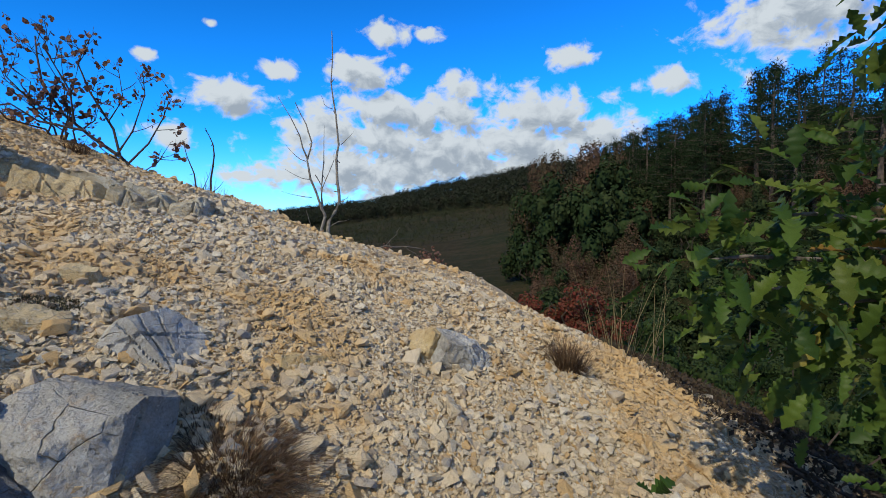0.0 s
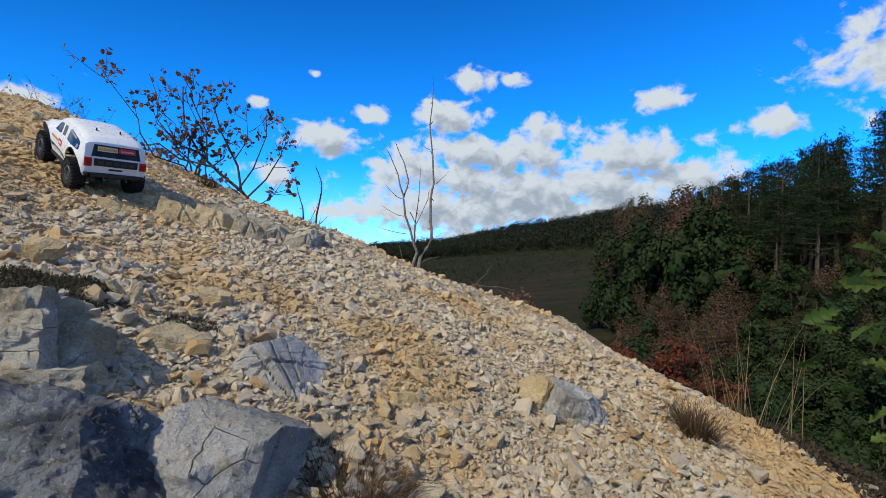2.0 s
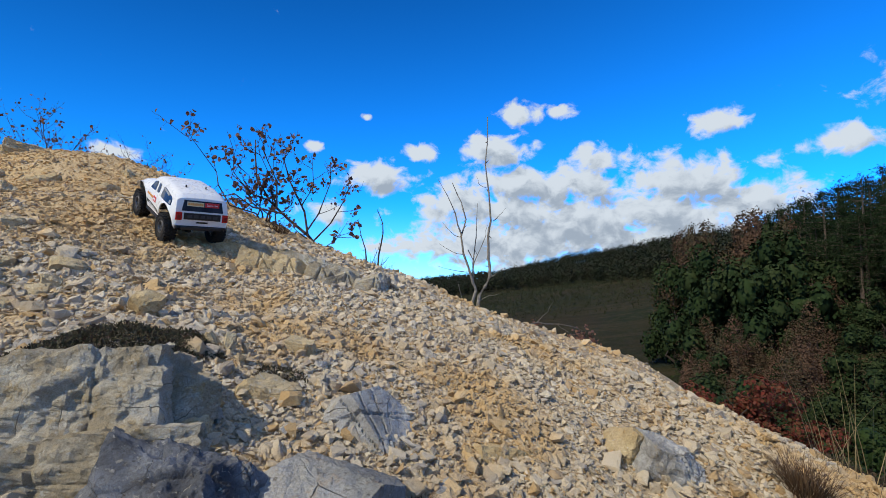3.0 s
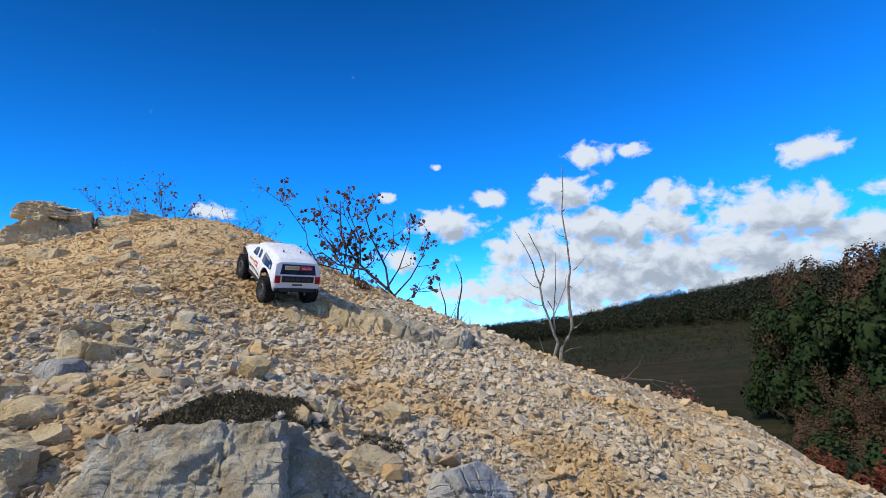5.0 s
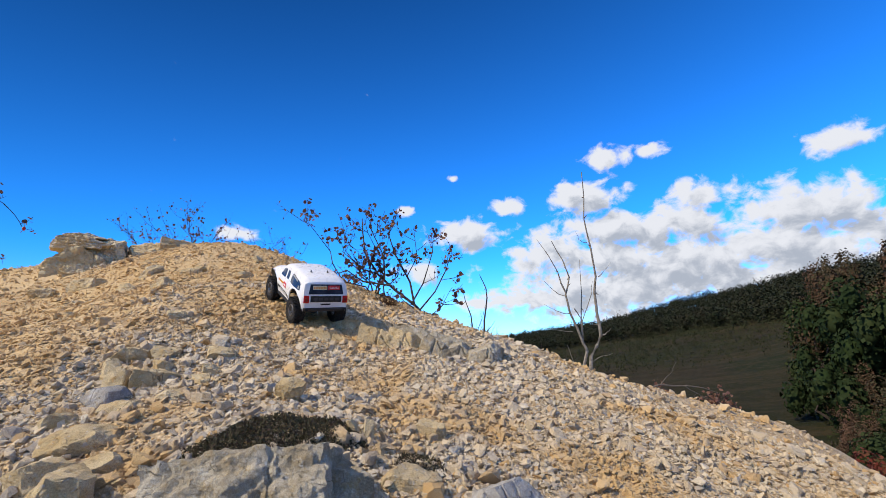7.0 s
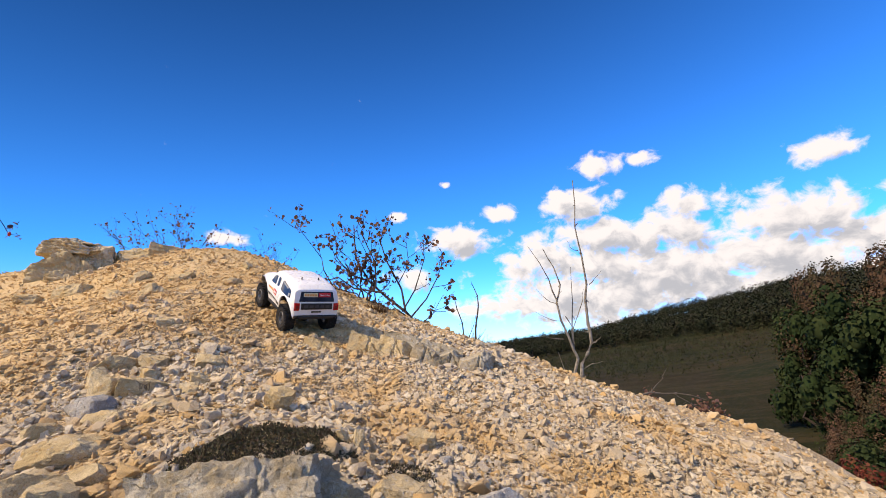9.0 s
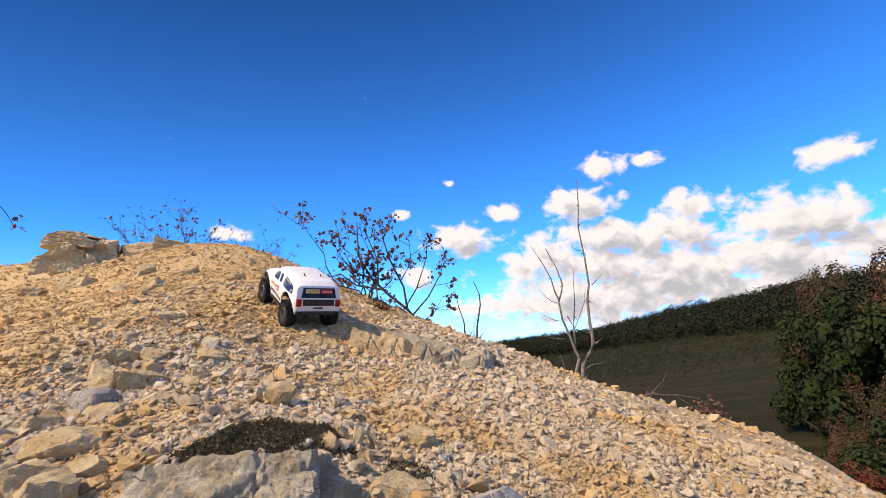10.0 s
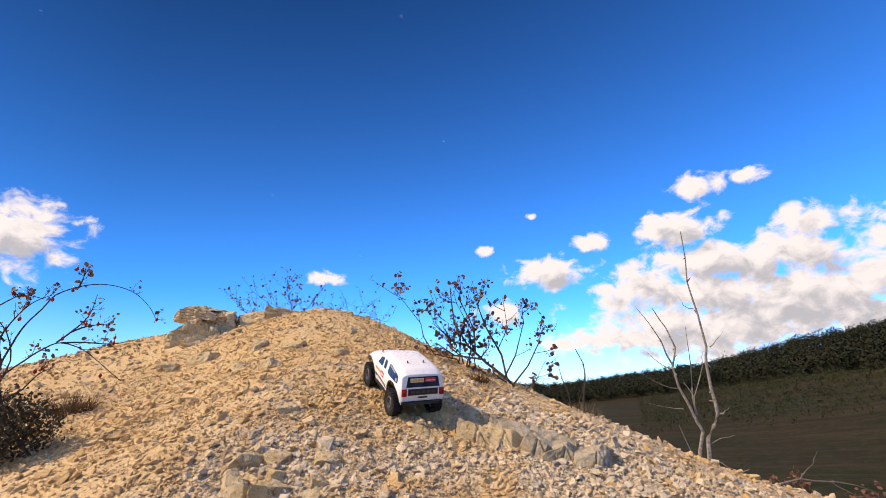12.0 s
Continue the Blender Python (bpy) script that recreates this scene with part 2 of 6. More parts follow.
# ---- the ground: a quarry mound over a valley ----
def value_noise(x, y, seed=0):
    """Smooth noise of arrays, about -1 to 1, one cell a unit."""
    xi, yi = np.floor(x), np.floor(y)
    fx, fy = x - xi, y - yi
    fx, fy = fx * fx * (3 - 2 * fx), fy * fy * (3 - 2 * fy)

    def rnd(a, b):
        s = np.sin(a * 127.1 + b * 311.7 + seed * 74.7) * 43758.5453
        return (s - np.floor(s)) * 2 - 1
    return (rnd(xi, yi) * (1 - fx) + rnd(xi + 1, yi) * fx) * (1 - fy) + (rnd(xi, yi + 1) * (1 - fx) + rnd(xi + 1, yi + 1) * fx) * fy


def fbm(x, y, scale, octaves=4, seed=0):
    total, amp = 0.0, 1.0
    for i in range(octaves):
        total = total + amp * value_noise(x * scale * 2 ** i + 7.3 * i, y * scale * 2 ** i - 3.1 * i, seed + i)
        amp *= 0.5
    return total / 1.9


def smooth(a, b, x):
    t = np.clip((x - a) / (b - a), 0, 1)
    return t * t * (3 - 2 * t)


# the mound: a tilted, curved plane with broad swells (centre x, y, width, height)
PLANE = (-0.1071, -0.3024, 0.1715, -0.0222, -0.0181, -0.0206)
SWELLS = [
    (-5.12, 2.56, 0.77, 0.136), (-4.10, 2.90, 0.68, 0.347), (-5.29, 1.02, 1.02, -0.129), (-2.99, 1.62, 0.77, 0.271), (-2.99, 0.68, 0.85, -0.256),
    (-1.96, 1.02, 0.60, 0.032), (-1.96, 2.05, 0.60, 0.026), (-1.02, 0.68, 0.43, 0.154), (-1.11, 1.28, 0.51, -0.023), (-1.11, 2.05, 0.51, 0.109),
    (-0.43, 0.77, 0.34, -0.002), (-0.34, 1.37, 0.43, 0.126), (-0.43, 2.05, 0.51, 0.024), (0.26, 1.02, 0.43, 0.043), (0.26, 1.79, 0.43, 0.145),
    (-1.28, 3.07, 0.68, 0.074), (0.60, 1.45, 0.43, 0.012), (1.25, 1.35, 0.36, 0.174), (-5.90, 1.60, 0.70, 0.136), (-5.90, 2.90, 0.70, 0.064),
    (-5.00, 3.70, 0.70, 0.019), (-4.00, 1.60, 0.60, -0.100), (-4.20, 0.70, 0.60, 0.011), (-3.40, 2.30, 0.60, -0.008), (-3.30, 3.40, 0.60, 0.102),
    (-2.50, 2.60, 0.50, 0.071), (-2.30, 3.30, 0.50, 0.068), (-2.40, 1.60, 0.45, 0.058), (-2.40, 0.80, 0.45, 0.095), (-1.60, 2.70, 0.50, -0.003),
    (-1.50, 1.50, 0.40, -0.003), (-1.50, 0.95, 0.35, 0.022), (-1.40, 3.90, 0.60, -0.090), (-0.80, 2.80, 0.50, 0.053), (-0.50, 3.70, 0.60, -0.110),
    (-0.90, 1.65, 0.40, -0.004), (-0.20, 2.70, 0.50, -0.058), (0.30, 3.40, 0.60, 0.230), (0.40, 2.40, 0.45, 0.049), (0.90, 2.90, 0.50, -0.137),
    (0.95, 2.00, 0.40, 0.076), (1.20, 3.60, 0.60, -0.187), (-0.75, 1.10, 0.30, 0.001), (0.00, 1.40, 0.30, -0.051), (0.70, 0.90, 0.35, 0.052),
    (1.00, 4.40, 0.60, -0.122), (-0.40, 4.50, 0.60, -0.176), (-1.50, 4.60, 0.60, -0.165), (-2.60, 4.20, 0.60, -0.191),
]


def mound(x, y):
    a, b, c, d, e, f = PLANE
    z = a + b * x + c * y + d * x * x + e * x * y + f * y * y
    for cx, cy, w, h in SWELLS:
        z = z + h * np.exp(-((x - cx) ** 2 + (y - cy) ** 2) / (2 * w * w))
    return z


def valley(x, y):
    """The valley floor and the hillsides round it, by bearing and distance."""
    r = np.hypot(x, y) + 1e-6
    az = np.degrees(np.arctan2(x, y))
    top = np.interp(az, [-180, -60, -25, -10, 0, 9, 16, 25, 40, 60, 120, 180], [0.5, 0.5, 0.6, 2.4, 4.5, 6.1, 6.8, 6.4, 11.0, 13.0, 4.0, 0.5])
    far = np.interp(az, [-180, -25, 5, 14, 25, 40, 60, 180], [380, 380, 330, 230, 125, 85, 80, 380])
    floor = np.interp(az, [-180, -60, -20, 10, 40, 90, 180], [-3, -5, -9, -9, -5, -4, -3])
    t = smooth(0, 1, np.clip((r - 28) / (far - 28), 0, 1)) * 0.35 + 0.65 * np.clip((r - 28) / (far - 28), 0, 1)
    rise = far * np.tan(np.radians(top))
    return floor * smooth(2, 30, r) + (rise - floor) * t + fbm(x, y, 0.04, 3, 5) * smooth(10, 60, r) * 0.8


def ground_height(x, y):
    """Height of the ground at arrays x, y."""
    x, y = np.asarray(x, float), np.asarray(y, float)
    # outside the mound its surface is followed to the rim and then falls into the valley
    cx, cy = np.clip(x, -7.0, 1.3), np.clip(y, -0.6, 4.6)
    out = np.hypot(x - cx, y - cy)
    near = mound(cx, cy) - 0.75 * out
    near = near + 0.024 * fbm(x, y, 2.6, 3, 1) + 0.019 * fbm(x, y, 9.0, 3, 2) * smooth(3, 0.5, out)
    low = valley(x, y) - 1.0
    w = smooth(0.6, 9.0, out)
    return near * (1 - w) + low * w


def ground_normal(x, y, e=0.03):
    gx = (ground_height(x + e, y) - ground_height(x - e, y)) / (2 * e)
    gy = (ground_height(x, y + e) - ground_height(x, y - e)) / (2 * e)
    n = np.stack([-gx, -gy, np.ones_like(gx)], -1)
    return n / np.linalg.norm(n, axis=-1, keepdims=True)


def on_ground(x, y):
    return float(ground_height(np.array([x]), np.array([y]))[0])


def mesh_of(name, verts, faces, mats, index=None, flat=True):
    """A mesh from arrays of vertices and faces of one size."""
    me = bpy.data.meshes.new(name)
    verts, faces = np.asarray(verts, np.float32), np.asarray(faces, np.int32)
    n, s = faces.shape
    me.vertices.add(len(verts))
    me.vertices.foreach_set("co", verts.ravel())
    me.loops.add(n * s)
    me.loops.foreach_set("vertex_index", faces.ravel())
    me.polygons.add(n)
    me.polygons.foreach_set("loop_start", np.arange(0, n * s, s, dtype=np.int32))
    me.polygons.foreach_set("loop_total", np.full(n, s, np.int32))
    if index is not None:
        me.polygons.foreach_set("material_index", np.asarray(index, np.int32))
    me.polygons.foreach_set("use_smooth", np.full(n, not flat))
    for m in (mats if isinstance(mats, (list, tuple)) else [mats]):
        me.materials.append(m)
    me.update(calc_edges=True)
    return me


def grown(a, b, step, reach, growth=1.16):
    """Coordinates with even steps from a to b, then ever wider ones out to reach."""
    inner, outer, d = list(np.arange(a, b, step)), [], step
    p = 0.0
    while p < reach:
        d *= growth
        p += d
        outer.append(p)
    return np.array([a - q for q in outer[::-1]] + inner + [b + q for q in outer])


def build_ground():
    xs, ys = grown(-6.4, 1.4, 0.024, 3500), grown(-0.4, 4.4, 0.024, 3500)
    gx, gy = np.meshgrid(xs, ys)
    z = ground_height(gx, gy)
    w, h = len(xs), len(ys)
    i = np.arange((h - 1) * (w - 1))
    r, c = i // (w - 1), i % (w - 1)
    a = r * w + c
    faces = np.stack([a, a + 1, a + w + 1, a + w], -1)
    mx, my = gx[:-1, :-1].ravel(), gy[:-1, :-1].ravel()
    out = np.hypot(mx - np.clip(mx, -7.4, 1.9), my - np.clip(my, -1.2, 5.2))
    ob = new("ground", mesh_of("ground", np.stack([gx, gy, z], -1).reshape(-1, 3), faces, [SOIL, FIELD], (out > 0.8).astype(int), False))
    return tagged(ob, "ochre stony quarry mound falling into a green valley", "ground", kind="structure")


ground = build_ground()


# ---- helpers for things ----
def part(name, bm, mat, parent=None, label="", smooth_shade=False, m=None):
    """One mesh object out of a bmesh, under a thing or a part."""
    if m is not None:
        bmesh.ops.transform(bm, matrix=m, verts=bm.verts)
    me = bpy.data.meshes.new(name)
    bm.to_mesh(me)
    bm.free()
    for one in (mat if isinstance(mat, (list, tuple)) else [mat]):
        me.materials.append(one)
    if smooth_shade:
        me.polygons.foreach_set("use_smooth", np.ones(len(me.polygons), bool))
    ob = new(name, me)
    ob.parent = parent
    return tagged(ob, label) if label else ob


def box(bm, size, at=(0, 0, 0), rot=(0, 0, 0), bevel=0.0):
    m = pose(*at, *rot) @ Matrix.Diagonal((*size, 1))
    got = bmesh.ops.create_cube(bm, size=1.0, matrix=m)["verts"]
    if bevel:
        edges = list({e for v in got for e in v.link_edges})
        bmesh.ops.bevel(bm, geom=edges, offset=bevel, segments=2, affect="EDGES", profile=0.6)


def rod(bm, a, b, r0, r1=None, sides=8, caps=True):
    a, b = Vector(a), Vector(b)
    d = b - a
    m = Matrix.Translation((a + b) / 2) @ d.to_track_quat("Z", "Y").to_matrix().to_4x4()
    bmesh.ops.create_cone(bm, cap_ends=caps, segments=sides, radius1=r0, radius2=r0 if r1 is None else r1, depth=d.length, matrix=m)


def tube(bm, pts, radii, sides=6):
    """A bent, tapered tube through points."""
    pts = [Vector(p) for p in pts]
    rings = []
    for i, p in enumerate(pts):
        d = (pts[min(i + 1, len(pts) - 1)] - pts[max(i - 1, 0)]).normalized()
        u = d.cross(Vector((0.31, 0.17, 0.93))).normalized()
        v = d.cross(u)
        rings.append([bm.verts.new(p + (u * math.cos(t) + v * math.sin(t)) * radii[i]) for t in (2 * math.pi * j / sides for j in range(sides))])
    for r0, r1 in zip(rings, rings[1:]):
        for j in range(sides):
            bm.faces.new((r0[j], r0[(j + 1) % sides], r1[(j + 1) % sides], r1[j]))
    bm.faces.new(rings[-1])
    bm.faces.new(rings[0][::-1])


# ---- rocks ----
def rock_bm(dims, seed, cuts=16, planes=9, strata=0.0, cracks=(), rough=0.05, blocky=0.75):
    """A broken block: a fine box, cut flat by planes, then roughened, layered and cracked."""
    rng = random.Random(seed)
    bm = bmesh.new()
    bmesh.ops.create_cube(bm, size=1.0)
    bmesh.ops.subdivide_edges(bm, edges=bm.edges[:], cuts=cuts, use_grid_fill=True)
    v = np.array([tuple(p.co) for p in bm.verts])
    ball = v / np.linalg.norm(v, axis=1, keepdims=True) * 0.62
    v = v * blocky + ball * (1 - blocky)
    for _ in range(planes):
        n = np.array([rng.uniform(-1, 1), rng.uniform(-1, 1), rng.uniform(-0.7, 1)])
        n /= np.linalg.norm(n)
        d = v @ n - rng.uniform(0.36, 0.52)
        v -= np.where(d > 0, d, 0)[:, None] * n
    unit = v / (np.linalg.norm(v, axis=1, keepdims=True) + 1e-9)
    off = Vector((seed * 3.7, seed * 1.3, 0))
    even = np.array(dims) / np.prod(dims) ** (1 / 3)      # relief in true proportions on flat blocks too
    w = v * even
    big = np.array([noise.fractal(Vector(p) * 2.2 + off, 0.7, 2.1, 4) for p in w])
    fine = np.array([noise.ridged_multi_fractal(Vector(p) * 5.0 + off, 0.8, 2.2, 5, 1.0, 2.0) - 1.2 for p in w])
    v = v + unit * (rough * big - rough * 0.42 * fine)[:, None] / even
    if strata:
        h = v[:, 2] * 5.5 + 0.5 * big + 0.25 * np.array([noise.noise(Vector((p[0] * 3, p[1] * 3, seed))) for p in v])
        f = h - np.floor(h)
        step = np.exp(-(np.minimum(f, 1 - f) / 0.13) ** 2)
        lay = np.sin(np.floor(h) * 12.9 + seed) * 0.5
        side = np.hypot(unit[:, 0], unit[:, 1])[:, None] * np.array([1, 1, 0])
        v = v - unit * side * (strata * (step + 0.8 * lay))[:, None]
    for n, o, w, depth in cracks:
        n = np.array(n, float) / np.linalg.norm(n)
        d = v @ n - o + 0.035 * big
        v = v - unit * (depth * np.exp(-(d / w) ** 2))[:, None]
    v = v * np.array(dims)
    for p, co in zip(bm.verts, v):
        p.co = co
    return bm


def rock(name, at, dims, rot, mat, label, category="rock", group="", sink=None, **more):
    ob = part(name, rock_bm(dims, **more), mat, None)
    ob.matrix_world = pose(at[0], at[1], at[2], *rot)
    return tagged(ob, label, category, group)


# the cracked grey block beside the truck's track
rock("cracked_rock", (-0.605, 0.935, 0.322), (0.225, 0.215, 0.18), (-16, -12, 38), GREY_ROCK, "grey limestone block split by dark diagonal cracks", seed=4, cuts=48, planes=5, blocky=0.96,
     cracks=(((1, 0.25, 0.1), -0.02, 0.007, 0.04), ((0.2, 1, 0.3), 0.10, 0.007, 0.04), ((0.9, -0.5, 0.4), 0.22, 0.007, 0.04), ((-0.2, 0.9, 0.8), -0.15, 0.007, 0.04), ((0.6, 0.9, -0.3), -0.22, 0.007, 0.04), ((0.1, 0.3, 1), 0.12, 0.007, 0.04)), rough=0.018)
# the layered ledge with its flat top, and the course under it
ledge = tagged(new("limestone_ledge"), "broad layered grey limestone ledge with yellow lichen stains", "rock")


def course(at, dims, rot, mat, **more):
    ob = part("block", rock_bm(dims, **more), mat, ledge)
    ob.matrix_world = pose(*at, *rot)


course((-0.968, 0.60, 0.432), (0.31, 0.20, 0.145), (-16, -4, 32), LEDGE_ROCK, seed=11, cuts=64, planes=4, strata=0.0, cracks=(((1, 0.1, 0), 0.15, 0.01, 0.04), ((1, -0.2, 0.1), -0.21, 0.012, 0.05)), rough=0.075, blocky=0.95)
course((-0.838, 0.70, 0.435), (0.075, 0.12, 0.075), (6, -6, 66), LEDGE_ROCK, seed=14, cuts=26, planes=5, rough=0.06, blocky=0.85)
course((-0.895, 0.545, 0.325), (0.40, 0.19, 0.15), (-12, -4, 34), LEDGE_ROCK, seed=12, cuts=56, planes=4, strata=0.02, cracks=(((1, 0.1, 0), -0.05, 0.012, 0.05),), rough=0.06, blocky=0.96)
course((-0.80, 0.668, 0.372), (0.085, 0.12, 0.085), (4, 4, 56), OCHRE_ROCK, seed=13, cuts=28, planes=8, strata=0.03, rough=0.06, blocky=0.88)
rock("dark_boulder", (-0.655, 0.555, 0.30), (0.27, 0.20, 0.19), (0, 14, 46), BLUE_ROCK, "dark blue-grey pitted limestone boulder with a shiny face", "rock", seed=23, cuts=56, planes=7,
     cracks=(((1, 0.4, 0.2), 0.2, 0.014, 0.06), ((0.3, 1, 0.4), -0.05, 0.012, 0.05)), rough=0.09, blocky=0.85)
rock("rock_slab", (-0.565, 0.685, 0.275), (0.235, 0.24, 0.17), (-10, 20, 40), SLAB_ROCK, "tilted smooth grey limestone slab with a rusty edge", "rock", seed=31, cuts=40, planes=7,
     cracks=(((1, 0.5, 0), 0.02, 0.012, 0.035), ((0.2, 1, 0), 0.2, 0.014, 0.05)), rough=0.035, blocky=0.92)
rock("grey_stone", (0.05, 1.285, 0.225), (0.17, 0.13, 0.12), (10, 18, 20), GREY_ROCK, "jagged grey limestone lump half sunk in gravel", "rock", seed=41, cuts=24, planes=10, rough=0.06, cracks=(((1, 0.3, 0.5), 0.05, 0.02, 0.05),))
rock("ochre_stone", (-0.055, 1.29, 0.25), (0.09, 0.11, 0.13), (6, 10, 30), OCHRE_ROCK, "upright ochre limestone lump half sunk in gravel", "rock", seed=42, cuts=20, planes=10, rough=0.05)
rock("ochre_stone", (-0.34, 1.075, 0.255), (0.15, 0.12, 0.09), (-8, 12, 40), OCHRE_ROCK, "flat ochre stone on which the truck climbs", "rock", seed=43, cuts=22, planes=9, rough=0.05)
rock("grey_stone", (-0.425, 0.862, 0.255), (0.075, 0.065, 0.06), (10, 0, 10), GREY_ROCK, "small rounded grey stone below the cracked block", "rock", seed=44, cuts=14, planes=9)
rock("ochre_stone", (-0.47, 0.90, 0.275), (0.08, 0.07, 0.06), (0, 10, 60), OCHRE_ROCK, "brown stone wedged beside the cracked block", "rock", seed=45, cuts=14, planes=9)
rock("ochre_stone", (-1.24, 0.42, 0.43), (0.13, 0.10, 0.12), (0, 10, 15), OCHRE_ROCK, "ochre broken block beside the ledge", "rock", seed=56, cuts=18, planes=9)
rock("ochre_stone", (-1.10, 0.35, 0.385), (0.10, 0.09, 0.13), (8, 0, 40), OCHRE_ROCK, "upright ochre block beside the ledge", "rock", seed=57, cuts=18, planes=9)
# the broken step half way up the slope: plates and blocks (x, y, width, depth, height, turn, tilt)
STEP = [
    (-1.935, 0.855, 0.10, 0.09, 0.115, 20, -14, "upright brown limestone block of the broken step"), (-1.86, 0.83, 0.09, 0.10, 0.10, 70, 12, "squat brown limestone block leaning on its neighbour"),
    (-1.80, 0.915, 0.17, 0.11, 0.07, 58, 10, "flat pale limestone slab lying across the step"), (-1.765, 0.755, 0.17, 0.13, 0.085, 40, -4, "grey lichen-spotted limestone block below the step"),
    (-1.51, 0.58, 0.19, 0.14, 0.07, 46, 6, "broad pale ochre limestone plate in the rubble"), (-1.44, 0.475, 0.17, 0.13, 0.08, 30, -8, "cracked pale limestone plate beside the ledge"),
    (-1.325, 0.54, 0.10, 0.09, 0.06, 75, 10, "pale limestone lump between the plates"), (-1.86, 0.975, 0.10, 0.08, 0.06, 15, 14, "small tilted limestone slab on the step"),
    (-1.72, 1.05, 0.07, 0.06, 0.06, 50, 5, "pale square limestone piece on the rubble"), (-1.79, 1.155, 0.13, 0.09, 0.06, 64, 8, "rounded brown limestone slab with a dark underside"),
    (-2.03, 0.955, 0.15, 0.09, 0.07, 62, -10, "low brown limestone lump at the top of the step"), (-1.96, 1.04, 0.11, 0.09, 0.06, 35, 12, "small brown limestone lump in the rubble"),
    (-1.64, 0.97, 0.08, 0.06, 0.06, 10, -10, "small dark limestone block in the rubble"), (-1.62, 0.72, 0.13, 0.10, 0.05, 52, 6, "thin grey limestone plate in the rubble"),
    (-1.58, 0.83, 0.10, 0.08, 0.05, 20, -6, "thin pale limestone plate among crumbs"), (-1.70, 0.62, 0.11, 0.09, 0.05, 80, 8, "broken ochre limestone plate in the rubble"),
]
for i, (x, y, a, b, c, turn, tilt, label) in enumerate(STEP):
    rock("step_block", (x, y, on_ground(x, y) + 0.08 * c), (0.82 * a, 0.8 * b, c), (tilt * 0.6, tilt, turn), GREY_ROCK if i == 3 else OCHRE_ROCK, label, "rock", "slope blocks", seed=90 + i, cuts=18, planes=11, rough=0.05, blocky=0.9)
# the scarp under the shrub
SCARP = [
    # x, y, lift, width, depth, height, turn, tilt, stone, label
    (-1.56, 1.83, -0.030, 0.17, 0.20, 0.17, 28, 14, 1, "crumbling ochre limestone of the low scarp"),
    (-1.44, 1.88, -0.030, 0.16, 0.20, 0.18, 20, 16, 1, "ochre limestone face of the low scarp"),
    (-1.32, 1.93, -0.022, 0.15, 0.22, 0.19, 26, 18, 0, "pale grey limestone face of the low scarp"),
    (-1.20, 1.97, -0.022, 0.17, 0.24, 0.19, 22, 18, 0, "pale grey limestone face with dark fissures"),
    (-1.085, 2.00, -0.018, 0.14, 0.20, 0.19, 30, 16, 0, "dark broken end of the limestone scarp"),
    (-1.40, 2.06, -0.040, 0.34, 0.22, 0.14, 24, 16, 0, "flat grey bedrock behind the scarp"),
    (-1.62, 2.04, -0.035, 0.30, 0.22, 0.12, 30, 15, 0, "flat grey bedrock showing through the rubble"),
    (-1.70, 1.66, -0.030, 0.16, 0.12, 0.10, 30, 14, 1, "ochre limestone step in the upper slope"),
    (-1.87, 1.80, -0.015, 0.10, 0.09, 0.12, 12, -8, 1, "upright ochre limestone block below the crest"),
    (-1.79, 1.83, -0.020, 0.10, 0.08, 0.12, 40, 6, 1, "pointed ochre limestone block below the crest"),
]
for i, (x, y, lift, a, b, c, turn, tilt, stone, label) in enumerate(SCARP):
    rock("rock_scarp", (x, y, on_ground(x, y) + lift - 0.012), (1.15 * a, b, 0.9 * c), (-12, tilt, turn), OCHRE_ROCK if stone else LEDGE_ROCK, label, "rock", "scarp rocks", seed=161 + i, cuts=34, planes=6, rough=0.045, blocky=0.97,
         cracks=(((1, 0.3, 0), -0.16, 0.02, 0.06), ((0.8, 0.2, 0.6), 0.12, 0.015, 0.05)))
# the layered outcrop on the crest, and the hump beside it
OUTCROP = [
    # x, y, z, width, depth, height, turn, tilt, layers, blockiness, stone, label
    (-5.18, 2.12, 1.43, 0.52, 0.50, 0.50, 62, 4, 0.02, 0.80, 1, "crumbling orange limestone foot of the outcrop"),
    (-5.10, 2.24, 1.61, 0.46, 0.42, 0.32, 66, -3, 0.02, 0.88, 0, "big rounded grey limestone block of the outcrop"),
    (-5.16, 2.14, 1.73, 0.54, 0.48, 0.16, 66, 5, 0.02, 0.94, 0, "flat layered limestone cap of the outcrop"),
    (-5.17, 2.12, 1.79, 0.36, 0.34, 0.07, 58, 3, 0.0, 0.92, 0, "thin top plate of the outcrop"),
    (-5.02, 2.30, 1.50, 0.34, 0.30, 0.10, 70, -6, 0.0, 0.90, 0, "grey plate wedged under the outcrop"),
    (-4.96, 2.26, 1.43, 0.34, 0.28, 0.11, 58, 4, 0.0, 0.90, 0, "lower grey plate of the outcrop"),
    (-4.92, 2.02, 1.38, 0.30, 0.26, 0.18, 48, 8, 0.02, 0.85, 1, "orange limestone lump below the outcrop"),
    (-4.93, 2.60, 1.67, 0.44, 0.34, 0.26, 66, -4, 0.0, 0.85, 1, "ochre limestone block on the crest"),
    (-4.82, 2.88, 1.73, 0.46, 0.36, 0.24, 60, 3, 0.02, 0.85, 1, "low ochre limestone block on the crest"),
    (-4.66, 3.16, 1.77, 0.44, 0.34, 0.22, 70, 0, 0.0, 0.85, 1, "low ochre-grey limestone block on the crest"),
]
